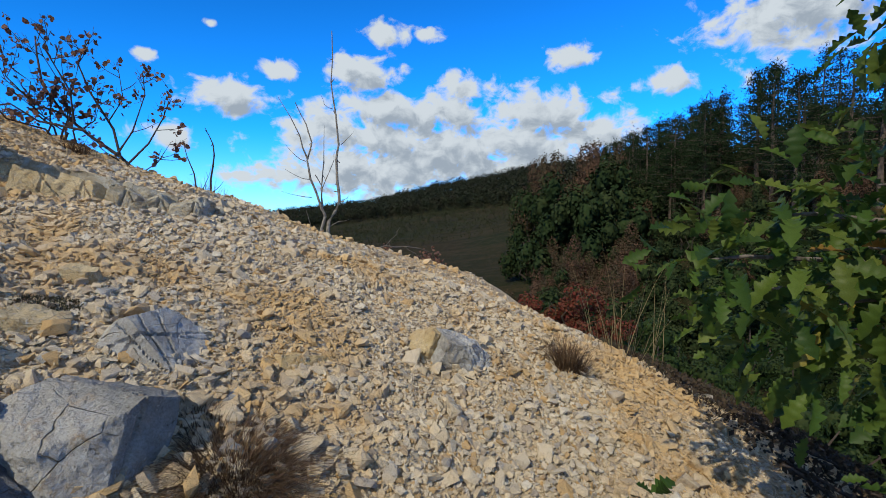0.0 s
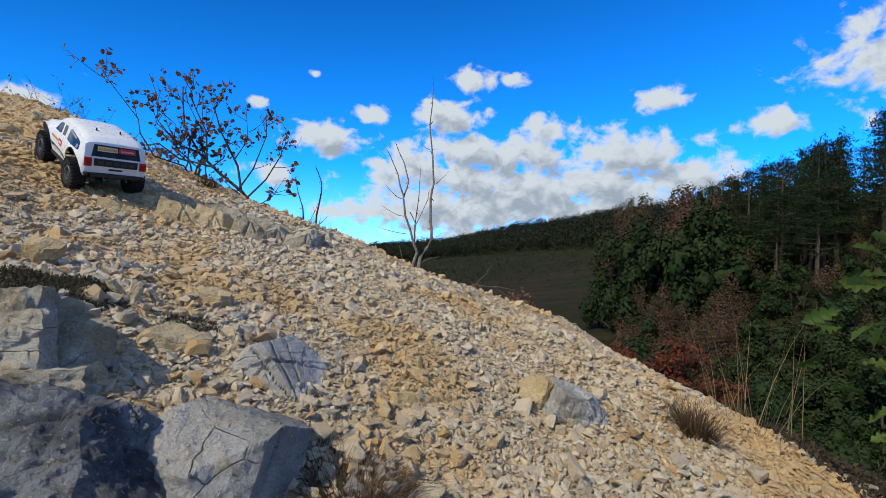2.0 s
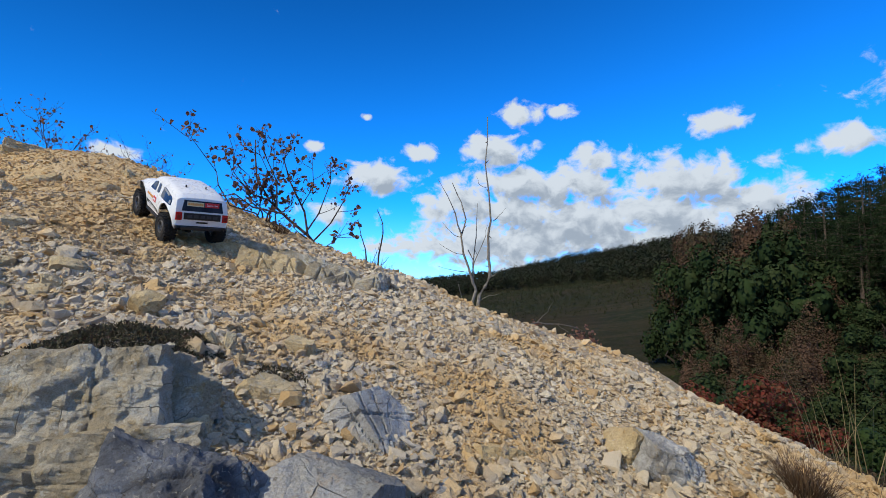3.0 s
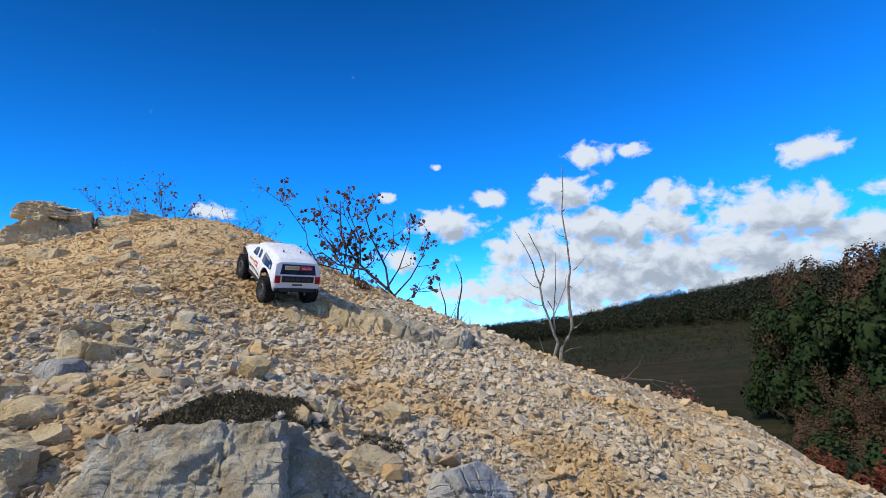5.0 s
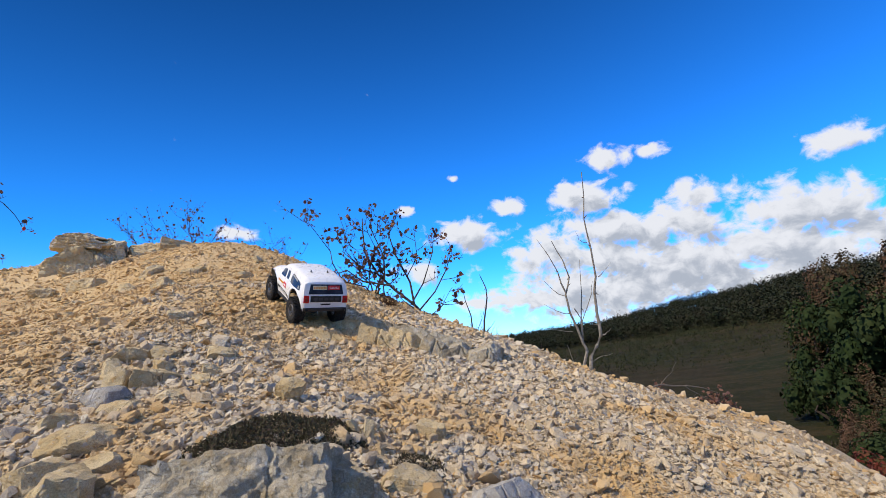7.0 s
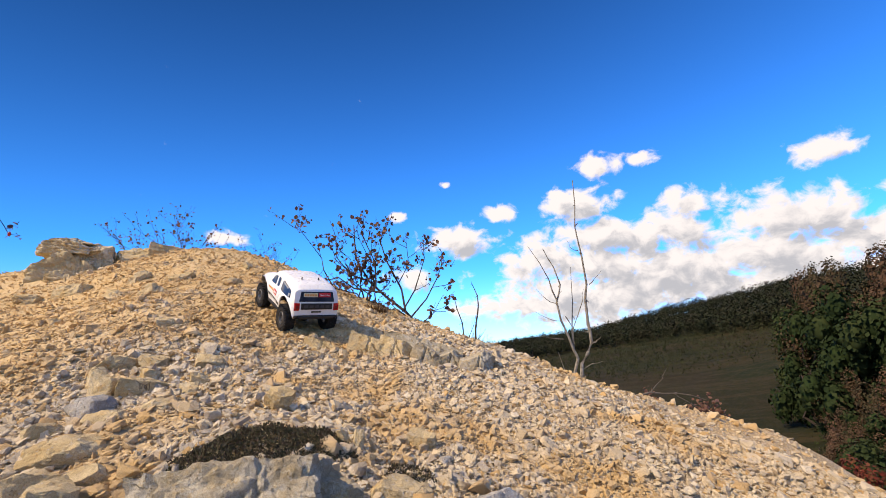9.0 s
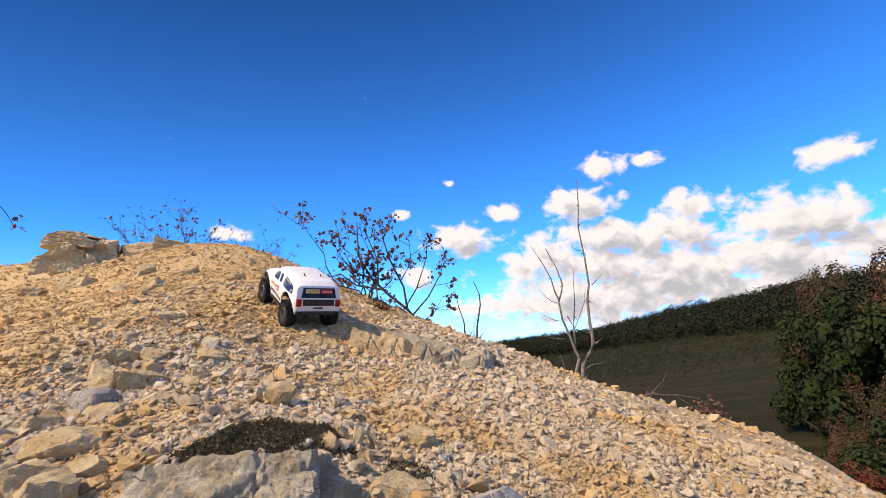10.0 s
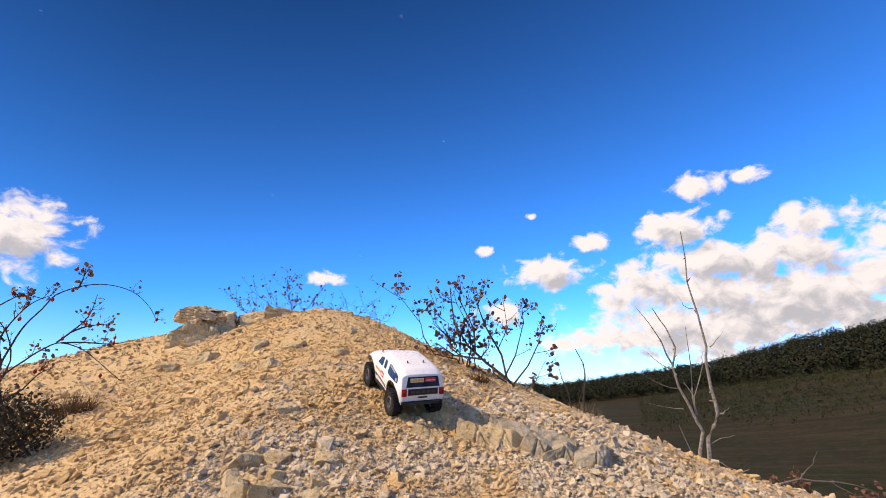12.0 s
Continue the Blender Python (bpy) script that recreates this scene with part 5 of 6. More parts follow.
def stems(name, base, lines, label, bark, thick, category="dead tree", seed=1, sides=7):
    """A bare tree or shoot from hand-shaped stems: each line is (sideways, up) points with its start radius."""
    rng = np.random.default_rng(seed)
    thing = tagged(new(name), label, category)
    for r, *pts in lines:
        bm = bmesh.new()
        away = float(rng.normal(0, 0.05))
        path = [Vector(base) + VIEW_RIGHT * (x + 0.06 * z) + Vector((0, 0, z)) + VIEW_AWAY * (away * z) for x, z in pts]
        fine = [path[0]]
        for a, b in zip(path, path[1:]):
            fine += [a.lerp(b, 0.5) + Vector(rng.normal(0, 0.006, 3)), b]
        n = len(fine)
        tube(bm, fine, [thick * r * (1 - 0.78 * i / (n - 1)) for i in range(n)], sides if r > 0.4 else 4)
        if r > 0.35:
            for i in range(2, n - 1):        # knots and broken twig stubs
                d = Vector(rng.normal(0, 1, 3)).normalized()
                ln = float(rng.uniform(0.01, 0.045))
                tube(bm, [fine[i], fine[i] + d * ln], [thick * r * 0.4, thick * r * 0.15], 4)
        part("stem" if r > 0.3 else "twig", bm, bark, thing)
    return thing


stems("dead_tree", (-0.95, 3.72, on_ground(-0.95, 3.72) - 0.04), [
    (1.0, (0.0, 0.0), (0.02, 0.25), (0.10, 0.41), (0.075, 0.57), (0.06, 0.75), (0.074, 0.87), (0.04, 1.11), (-0.01, 1.36), (-0.02, 1.77)),
    (0.8, (-0.05, 0.02), (-0.01, 0.29), (-0.04, 0.35), (-0.14, 0.59), (-0.17, 0.73), (-0.14, 0.87), (-0.19, 1.01), (-0.28, 1.17)),
    (0.45, (-0.17, 0.73), (-0.24, 0.91), (-0.41, 1.18)),
    (0.45, (-0.03, 0.35), (-0.04, 0.51), (-0.026, 0.75), (-0.03, 1.03)),
    (0.3, (-0.04, 0.51), (0.05, 0.75), (0.06, 0.84)),
    (0.3, (-0.10, 0.62), (-0.04, 0.52), (-0.03, 0.40)),
    (0.22, (-0.18, 0.72), (-0.26, 0.76), (-0.34, 0.84)),
    (0.2, (-0.14, 0.58), (-0.24, 0.60), (-0.35, 0.66)),
    (0.2, (-0.12, 0.44), (-0.22, 0.45), (-0.35, 0.48)),
    (0.25, (0.074, 0.86), (0.12, 0.91), (0.17, 0.97)),
    (0.3, (0.10, 0.41), (0.13, 0.43), (0.16, 0.46)),
    (0.2, (0.01, 1.15), (-0.06, 1.18), (-0.09, 1.25)),
    (0.3, (-0.02, 0.05), (-0.10, 0.17), (-0.16, 0.34)),
    (0.25, (0.02, 0.20), (0.10, 0.25), (0.19, 0.27)),
    (0.3, (0.10, -0.03), (0.20, 0.03), (0.26, 0.06)),
    (0.2, (0.05, 0.0), (0.25, 0.02), (0.42, -0.02)),
    (0.2, (0.08, 0.10), (0.15, 0.06), (0.22, 0.0)),
], "grey dead sapling with several bare forked stems", DEAD_BARK, 0.0165)
stems("bare_shoots", (-1.54, 2.98, on_ground(-1.54, 2.98) - 0.02), [
    (1.0, (0.05, 0.0), (0.055, 0.20), (0.05, 0.33), (0.0, 0.43)),
    (0.9, (-0.02, 0.0), (-0.05, 0.14), (-0.12, 0.34)),
    (0.5, (0.0, 0.0), (0.03, 0.12), (0.045, 0.20)),
    (0.4, (0.055, 0.02), (0.12, 0.10)),
], "two dark bare shoots with small buds", DARK_BARK, 0.0075, "shoot", 5)
for x, y, seed, leaf, label in ((-0.52, 3.95, 41, "RED", "small dry bush with red-brown leaves below the dead sapling"), (-0.10, 3.75, 42, "RED", "low dry bush with a few red-brown leaves at the edge"), (-0.78, 3.86, 43, "", "tuft of dry twigs at the foot of the dead sapling"), (-1.28, 3.55, 44, "", "small bare forked shoot beside the crest")):
    shrub("dry_bush", (x, y, on_ground(x, y) - 0.03), [(-0.08, 0.12), (0.03, 0.15), (0.1, 0.1), (-0.03, 0.1), (0.06, 0.19)][: 5 if leaf else 3], seed, label, BROWN_LEAF if leaf else None, 0.026, 0.003, (5, 0.08), keep=0.45)
stems("fallen_branch", (-0.55, 3.5, on_ground(-0.55, 3.5)), [
    (1.0, (-0.1, 0.0), (0.12, 0.06), (0.30, 0.05), (0.5, 0.0)), (0.4, (0.12, 0.06), (0.2, 0.14), (0.24, 0.22)), (0.4, (0.28, 0.05), (0.36, 0.0), (0.5, -0.1)),
], "thin dry fallen branch lying below the crest", BARK, 0.008, "branch", 8)


def dog_rose():
    """Arching briar with red hips, rooted on the far slope."""
    rng = np.random.default_rng(21)
    thing = tagged(new("dog_rose"), "arching wild rose with red hips and few leaves", "shrub")
    root = Vector((-3.36, 0.62, on_ground(-3.36, 0.62) - 0.03))
    right, away = Vector((0.216, 0.976, 0)), Vector((-0.976, 0.216, 0))
    spots, hips = [], []
    for pts in (
            ((0, 0), (-0.14, 0.2), (-0.21, 0.41), (-0.19, 0.55), (-0.16, 0.65), (-0.11, 0.74), (-0.07, 0.82), (0.02, 0.88), (0.11, 0.91), (0.21, 0.91), (0.30, 0.88), (0.38, 0.81), (0.43, 0.73)),
            ((-0.21, 0.45), (-0.24, 0.57), (-0.20, 0.69), (-0.15, 0.77), (-0.08, 0.82)),
            ((-0.02, 0.57), (0.03, 0.63), (0.08, 0.70), (0.10, 0.76), (0.11, 0.85)),
            ((0.03, 0.63), (0.10, 0.67), (0.19, 0.69)),
            ((0, 0), (-0.12, 0.15), (-0.20, 0.36), (-0.13, 0.47), (-0.06, 0.54), (0.00, 0.57), (0.10, 0.54), (0.19, 0.47), (0.30, 0.38)),
            ((0.00, 0.57), (0.10, 0.58), (0.22, 0.58), (0.33, 0.61)),
            ((0.02, 0.88), (0.03, 0.93), (0.03, 0.99)),
            ((-0.22, 0.56), (-0.32, 0.68), (-0.27, 0.74), (-0.20, 0.80), (-0.11, 0.79)),
            ((0, 0), (-0.17, 0.25), (-0.11, 0.33), (-0.06, 0.41), (-0.01, 0.44)),
            ((-0.1, 0.1), (-0.20, 0.31), (-0.18, 0.47), (-0.22, 0.60), (-0.28, 0.68))):
        rough_ = [root + right * x + Vector((0, 0, z)) + away * (0.15 * x + 0.05 * z) for x, z in pts]
        path = []
        for i in range(len(rough_) - 1):        # an even curve through the points
            p0, p1, p2, p3 = rough_[max(i - 1, 0)], rough_[i], rough_[i + 1], rough_[min(i + 2, len(rough_) - 1)]
            for t in (0.0, 0.33, 0.67):
                path.append(0.5 * (2 * p1 + (p2 - p0) * t + (2 * p0 - 5 * p1 + 4 * p2 - p3) * t * t + (3 * p1 - p0 - 3 * p2 + p3) * t ** 3))
        path.append(rough_[-1])
        bm = bmesh.new()
        n = len(path)
        tube(bm, path, [0.0052 * (1 - 0.7 * i / (n - 1)) for i in range(n)], 6)
        twigs(bm, rng, path, 0.0016, 5, 0.07, 2, spots, spread=0.8)
        part("stem", bm, DARK_BARK, thing)
        for _ in range(2):
            i = rng.uniform(0.45 * n, n - 1.01)
            hips.append(path[int(i)].lerp(path[int(i) + 1], i - int(i)) + Vector(rng.normal(0, 0.018, 3)))
    for p in hips:
        bm = bmesh.new()
        bmesh.ops.create_icosphere(bm, subdivisions=2, radius=0.0095, matrix=Matrix.Translation(p) @ Matrix.Diagonal((0.85, 0.85, 1.25, 1)))
        rod(bm, p + Vector((0, 0, 0.009)), p + Vector((0.002, 0, 0.024)), 0.0012, sides=4)
        part("rose_hip", bm, HIP, thing, smooth_shade=True)
    spots = np.array(spots)
    low = spots[rng.uniform(0, 1, len(spots)) < 0.3]
    v, f = round_leaves(rng, low, 0.024)
    ob = new("leaves", mesh_of("leaves", v, f, BROWN_LEAF))
    ob.parent = thing
    # the dense low thicket round its foot
    p = rng.normal(0, 1, (7500, 3))
    p = p[np.linalg.norm(p, axis=1) < 1.9 + 0.35 * np.sin(5 * p[:, 0]) * np.cos(4 * p[:, 1])]
    p = p * np.array([0.13, 0.14, 0.10]) + np.array([root.x - 0.10, root.y - 0.13, root.z + 0.15])
    v, f = leaf_cloud(rng, p, 0.018)
    ob = new("thicket", mesh_of("thicket", v, f, CUSHION))
    ob.parent = thing


dog_rose()


def blades(rng, centre, radius, count, length, width, lean=0.5, arch=0.35):
    """Grass blades: three-step bent strips. Vertices and quads."""
    a = rng.uniform(0, 2 * np.pi, count)
    r = radius * np.sqrt(rng.uniform(0, 1, count))
    x, y = centre[0] + r * np.cos(a), centre[1] + r * np.sin(a)
    z = ground_height(x, y) - 0.004
    out = a + rng.normal(0, 0.7, count)
    ln = length * rng.uniform(0.45, 1.1, count)
    lean_ = lean * rng.uniform(0.2, 1.2, count) * (0.35 + r / radius)
    side = np.stack([-np.sin(out), np.cos(out), np.zeros(count)], -1) * width
    vs = []
    for t in (0.0, 0.35, 0.7, 1.0):
        p = np.stack([x + np.cos(out) * ln * lean_ * t * (1 + arch * t), y + np.sin(out) * ln * lean_ * t * (1 + arch * t), z + ln * (t - arch * lean_ * t * t)], -1)
        w = (1 - t * 0.85)
        vs += [p - side * w, p + side * w]
    v = np.stack(vs, 1).reshape(-1, 3)
    base = (np.arange(count) * 8)[:, None, None]
    f = (base + np.array([[0, 1, 3, 2], [2, 3, 5, 4], [4, 5, 7, 6]])[None]).reshape(-1, 4)
    return v, f


def tuft(name, centre, radius, count, length, width, mat, label, seed, lean=0.6, category="grass tuft"):
    rng = np.random.default_rng(seed)
    thing = tagged(new(name), label, category)
    for piece, share, tall in (("grass", 1.0, 1.0), ("thatch", 0.35, 0.4)):
        v, f = blades(rng, centre, radius * (0.6 + 0.4 * tall), max(4, int(count * share)), length * tall, width, lean)
        ob = new(piece, mesh_of(piece, v, f, mat))
        ob.parent = thing
    return thing


tuft("dry_tuft", (-0.335, 0.725), 0.076, 3400, 0.05, 0.0009, DRY_GRASS, "dense dry red-brown grass tuft below the rocks", 1, 1.5)
tuft("dry_tuft", (-0.415, 0.775), 0.04, 350, 0.03, 0.0009, DRY_GRASS, "smaller dry brown grass tuft", 2, 0.9)
tuft("dry_tuft", (0.388, 1.42), 0.045, 600, 0.10, 0.0011, DRY_GRASS, "small upright dry brown grass tuft on the gravel", 3, 0.7)
tuft("dry_grass", (0.62, 1.72), 0.10, 14, 0.42, 0.0014, STRAW, "tall pale dry grass stalks at the edge of the slope", 4, 0.35, "grass")
tuft("dry_grass", (0.78, 1.95), 0.16, 22, 0.45, 0.0016, STRAW, "tall dry grass stalks behind the edge", 5, 0.35, "grass")
tuft("dry_grass", (-1.50, 3.0), 0.10, 60, 0.11, 0.0016, STRAW, "short dry grass at the foot of the shoots", 6, 0.6, "grass")
tuft("dry_tuft", (-2.05, 2.62), 0.06, 240, 0.09, 0.0016, DRY_GRASS, "small dry tuft under the shrub", 7, 0.8)
tuft("dry_tuft", (-4.05, 0.92), 0.12, 420, 0.13, 0.002, DRY_GRASS, "upright dry tuft on the far slope", 10, 0.8)


def cushion(centre, size, count, seed, label):
    """A low mat of tiny leaves with woody sprigs."""
    rng = np.random.default_rng(seed)
    a, r = rng.uniform(0, 2 * np.pi, count), np.sqrt(rng.uniform(0, 1, count))
    c, s = math.cos(radians(48)), math.sin(radians(48))
    u, w = size[0] * r * np.cos(a), size[1] * r * np.sin(a)
    x, y = centre[0] + c * u - s * w, centre[1] + s * u + c * w
    wob = 1 + 0.4 * fbm(np.cos(a) * 1.5 + seed, np.sin(a) * 1.5, 1.0, 3, seed)
    x, y = centre[0] + (x - centre[0]) * wob, centre[1] + (y - centre[1]) * wob
    edge = 1 - r ** 3
    z = ground_height(x, y) + size[2] * edge * (0.7 + 0.3 * fbm(x, y, 14, 2, 4)) * rng.uniform(0.35, 1.0, count)
    v, f = leaf_cloud(rng, np.stack([x, y, z], -1), 0.0085, 0.5, 0.35, 0.8)
    tagged(new("creeping_mat", mesh_of("creeping_mat", v, f, CUSHION)), label, "plant")


cushion((-1.08, 0.75, 0), (0.205, 0.095, 0.05), 14000, 5, "dark grey-green creeping mat behind the ledge")
cushion((-0.80, 0.93, 0), (0.07, 0.05, 0.025), 900, 6, "thin dark creeping sprigs between the stones")


for i, (x, y) in enumerate(((0.86, 1.78), (0.98, 1.60), (1.12, 1.45), (0.76, 2.0), (1.22, 1.28), (1.05, 1.80))):
    cushion((x, y, 0), (0.13, 0.085, 0.06), 1300, 30 + i, "low dark scrub along the edge of the gravel")


def leaf_litter():
    """Fallen leaves and root twigs under the oak; the leaves' dark colour includes its shade."""
    rng = np.random.default_rng(15)
    n = 30000
    x, y = rng.uniform(0.6, 2.0, n), rng.uniform(0.7, 2.6, n)
    keep = x > 0.80 + 0.3 * (1.5 - y) + 0.3 * rng.uniform(0, 1, n) ** 3 + 0.14 * fbm(x, y, 5, 2, 3)
    x, y = x[keep], y[keep]
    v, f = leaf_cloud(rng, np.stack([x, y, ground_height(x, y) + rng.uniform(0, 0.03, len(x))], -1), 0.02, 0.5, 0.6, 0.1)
    ob = new("leaf_litter", mesh_of("leaf_litter", v, f, SHADED_LITTER))
    tagged(ob, "fallen leaves under the oak, coloured darker for its shade", "leaf litter", kind="stuff")
    for i in range(9):
        a = Vector((float(rng.uniform(0.85, 1.2)), float(rng.uniform(1.2, 1.8)), 0))
        b = a + Vector((float(rng.uniform(0.15, 0.4)), float(rng.uniform(-0.25, 0.05)), 0))
        pts = [a.lerp(b, t / 5) + Vector(rng.normal(0, 0.012, 3)) for t in range(6)]
        pts = [Vector((p.x, p.y, on_ground(p.x, p.y) + 0.012)) for p in pts]
        bm = bmesh.new()
        tube(bm, pts, [0.007, 0.006, 0.0055, 0.005, 0.004, 0.002], 5)
        tagged(part("fallen_twig", bm, DARK_BARK), "dark dead twig on the leaf litter", "twig", "litter twigs")


# brown litter tones, darkened to carry the shade under the oak
SHADED_LITTER = leaf_material("leaf_litter", ((0.035, 0.024, 0.016), (0.06, 0.04, 0.024), (0.025, 0.02, 0.015), (0.09, 0.06, 0.035)), 0.85, 0.05)
leaf_litter()


# ---- the oak at the edge of the path ----
def oak_leaf_mesh(name, mat, seed):
    """A lobed leaf, 1 long, curled along its rib."""
    rng = random.Random(seed)
    n = 30
    out = []
    for i in range(n + 1):
        t = i / n
        w = 0.27 * math.sin(math.pi * min(1, t * 0.96 + 0.02)) ** 0.75 * (0.55 + 0.55 * t)
        lobe = 0.5 + 0.5 * math.cos(2 * math.pi * (t * 4.6 + 0.1))
        out.append((t, max(0.012, w * (0.56 + 0.5 * lobe ** 0.7))))
    curl, cup = rng.uniform(0.1, 0.65), rng.uniform(0.4, 1.5)
    v = []
    for t, w in out:
        z = -curl * t * t
        v += [(t, -w, z + cup * w * w * 2 + rng.uniform(-.01, .01)), (t, 0, z - 0.012), (t, w, z + cup * w * w * 2 + rng.uniform(-.01, .01))]
    f = []
    for i in range(n):
        a, b = i * 3, i * 3 + 3
        f += [(a, a + 1, b + 1, b), (a + 1, a + 2, b + 2, b + 1)]
    return mesh_of(name, np.array(v), np.array(f), mat, None, False)


def build_oak():
    rng = np.random.default_rng(77)
    oak = tagged(new("oak_tree"), "young oak with lobed green leaves, some turning yellow and brown", "tree")
    kinds = [oak_leaf_mesh("leaf", OAK_LEAF, i) for i in range(4)] + [oak_leaf_mesh("leaf", OAK_YELLOW, 9)]
    foot = Vector((1.55, 0.75, on_ground(1.55, 0.75) - 0.05))
    fork = Vector((1.42, 0.85, 0.35))
    bm = bmesh.new()
    tube(bm, [foot, Vector((1.52, 0.8, -0.1)), fork, Vector((1.35, 0.95, 0.9)), Vector((1.3, 1.0, 1.5))], [0.035, 0.03, 0.026, 0.02, 0.012], 8)
    part("trunk", bm, BARK, oak, smooth_shade=True)
    # clumps of leaves: centre, spread, leaves, size, share of turned leaves
    clumps = [
        ((0.38, 0.74, 0.60), 0.05, 13, 0.080, 0.0), ((0.50, 0.76, 0.67), 0.06, 15, 0.085, 0.0), ((0.46, 0.74, 0.55), 0.06, 14, 0.085, 0.0),
        ((0.60, 0.74, 0.64), 0.06, 16, 0.09, 0.0), ((0.57, 0.72, 0.53), 0.07, 16, 0.09, 0.06), ((0.55, 0.80, 0.44), 0.07, 14, 0.085, 0.0),
        ((0.70, 0.74, 0.60), 0.07, 18, 0.09, 0.1), ((0.68, 0.72, 0.49), 0.07, 18, 0.09, 0.3), ((0.74, 0.74, 0.40), 0.07, 14, 0.085, 0.3),
        ((0.78, 0.72, 0.68), 0.07, 18, 0.09, 0.05), ((0.80, 0.74, 0.54), 0.08, 18, 0.09, 0.25), ((0.66, 0.76, 0.72), 0.05, 10, 0.085, 0.0),
        ((0.64, 0.72, 0.90), 0.06, 14, 0.09, 0.12), ((0.70, 0.72, 1.02), 0.06, 16, 0.09, 0.06), ((0.78, 0.72, 0.94), 0.07, 16, 0.09, 0.1), ((0.80, 0.74, 1.08), 0.07, 16, 0.09, 0.0),
        ((0.31, 0.80, 0.15), 0.032, 6, 0.08, 0.0), ((0.72, 0.72, 0.22), 0.04, 7, 0.075, 0.2), ((0.90, 0.85, 0.45), 0.09, 14, 0.09, 0.3),
        ((0.80, 1.0, 0.60), 0.10, 18, 0.09, 0.0), ((0.95, 1.0, 0.70), 0.10, 18, 0.09, 0.0), ((0.90, 1.0, 0.40), 0.10, 18, 0.09, 0.0), ((0.74, 1.05, 0.42), 0.10, 16, 0.09, 0.0), ((1.0, 0.95, 0.95), 0.10, 16, 0.09, 0.05),
    ]
    for c, spread, count, size, turned in clumps:
        c = Vector(c) - Vector((-0.05, 0, 0.055 if c[2] < 0.8 else 0.0))
        size, spread = size * 0.66, spread * 1.1
        bm = bmesh.new()
        start = Vector((1.42, 0.85, 0.35)).lerp(Vector((1.35, 0.95, 1.1)), min(1, max(0, c.z - 0.2)))
        if c.z < 0.3:
            start = c + Vector((0.03, 0.02, -0.3))
        path = [start, start.lerp(c, 0.5) + Vector((0, 0, -0.05)), c + (start - c).normalized() * 0.06, c]
        tube(bm, path, [0.009, 0.006, 0.0035, 0.0015], 6)
        part("branch", bm, BARK, oak, smooth_shade=True)
        for i in range(int(count * 2.5)):
            at = c + Vector(rng.normal(0, spread * 0.75, 3))
            out = (at - c).normalized() * 0.8 + Vector((-0.35, -0.15, -0.1)) + Vector(rng.normal(0, 0.35, 3))
            me = kinds[4] if rng.uniform() < turned else kinds[rng.integers(4)]
            s = size * float(rng.uniform(0.7, 1.2))
            ob = new("leaf", me)
            x = out.normalized()
            z = (Vector((0, -0.25, 1)) + Vector(rng.normal(0, 0.55, 3)))
            y = z.cross(x).normalized()
            z = x.cross(y)
            ob.matrix_world = Matrix.Translation(at) @ Matrix((x, y, z)).transposed().to_4x4() @ Matrix.Diagonal((s, s, s, 1))
            ob.parent = oak


build_oak()


# ---- the valley: bushes, pines, woods ----
def bush_mesh(name, rng, size, count, leaf, mat, lumps=9):
    """A crown of leaves gathered in uneven lumps, with gaps between."""
    c = rng.normal(0, 0.42, (lumps, 3)) * np.array(size)
    c[:, 2] = np.abs(c[:, 2]) + size[2] * 0.25
    w = rng.integers(0, lumps, count)
    d = rng.normal(0, 1, (count, 3))
    d /= np.linalg.norm(d, axis=1, keepdims=True)
    p = c[w] + d * (np.array(size) * 0.27) * rng.uniform(0.55, 1.0, (count, 1)) ** 0.5
    p[:, 2] = np.maximum(p[:, 2], 0.02)
    v, f = leaf_cloud(rng, p, leaf, 0.5, 0.8, 0.2, d)
    return mesh_of(name, v, f, mat), c


def far_leaf(name, tones):
    """Foliage seen from afar: each tree or patch keeps its own tone."""
    m, k = material(name)
    pos = k.add("NewGeometry")
    r = k.math("ADD", k.math("MULTIPLY", pos.outputs["Random Per Island"], 0.22), k.math("ADD", k.add("ObjectInfo").outputs["Random"], k.noise(pos.outputs["Position"], 0.22, 3.0, 0.6)))
    ramp = k.add("ValToRGB", [k.math("PINGPONG", r, 1.0)])
    for i, c in enumerate(tones):
        e = ramp.color_ramp.elements[i] if i < 2 else ramp.color_ramp.elements.new(i / (len(tones) - 1))
        e.position, e.color = i / (len(tones) - 1), (*c, 1)
    return finish(m, k, ramp.outputs[0], 0.85, spec=0.08)


FAR_GREEN = far_leaf("far_green_leaf", ((0.018, 0.032, 0.012), (0.027, 0.046, 0.016), (0.014, 0.026, 0.010), (0.038, 0.052, 0.02)))
FAR_BROWN = far_leaf("far_brown_leaf", ((0.085, 0.052, 0.034), (0.055, 0.042, 0.027), (0.105, 0.060, 0.040), (0.046, 0.044, 0.024)))
PINE = leaf_material("pine_needles", ((0.020, 0.038, 0.018), (0.034, 0.056, 0.024), (0.015, 0.030, 0.015), (0.046, 0.064, 0.030)), 0.8, 0.15, 0.06)
WOODS = far_leaf("far_woods_leaf", ((0.015, 0.024, 0.013), (0.026, 0.031, 0.017), (0.032, 0.029, 0.020), (0.018, 0.026, 0.014)))
SHELTER = far_leaf("young_trees", ((0.035, 0.045, 0.022), (0.055, 0.058, 0.032), (0.028, 0.036, 0.018)))
PINE_BARK = simple("pine_bark", (0.10, 0.075, 0.06), 0.9, vary=0.35, scale=4.0)


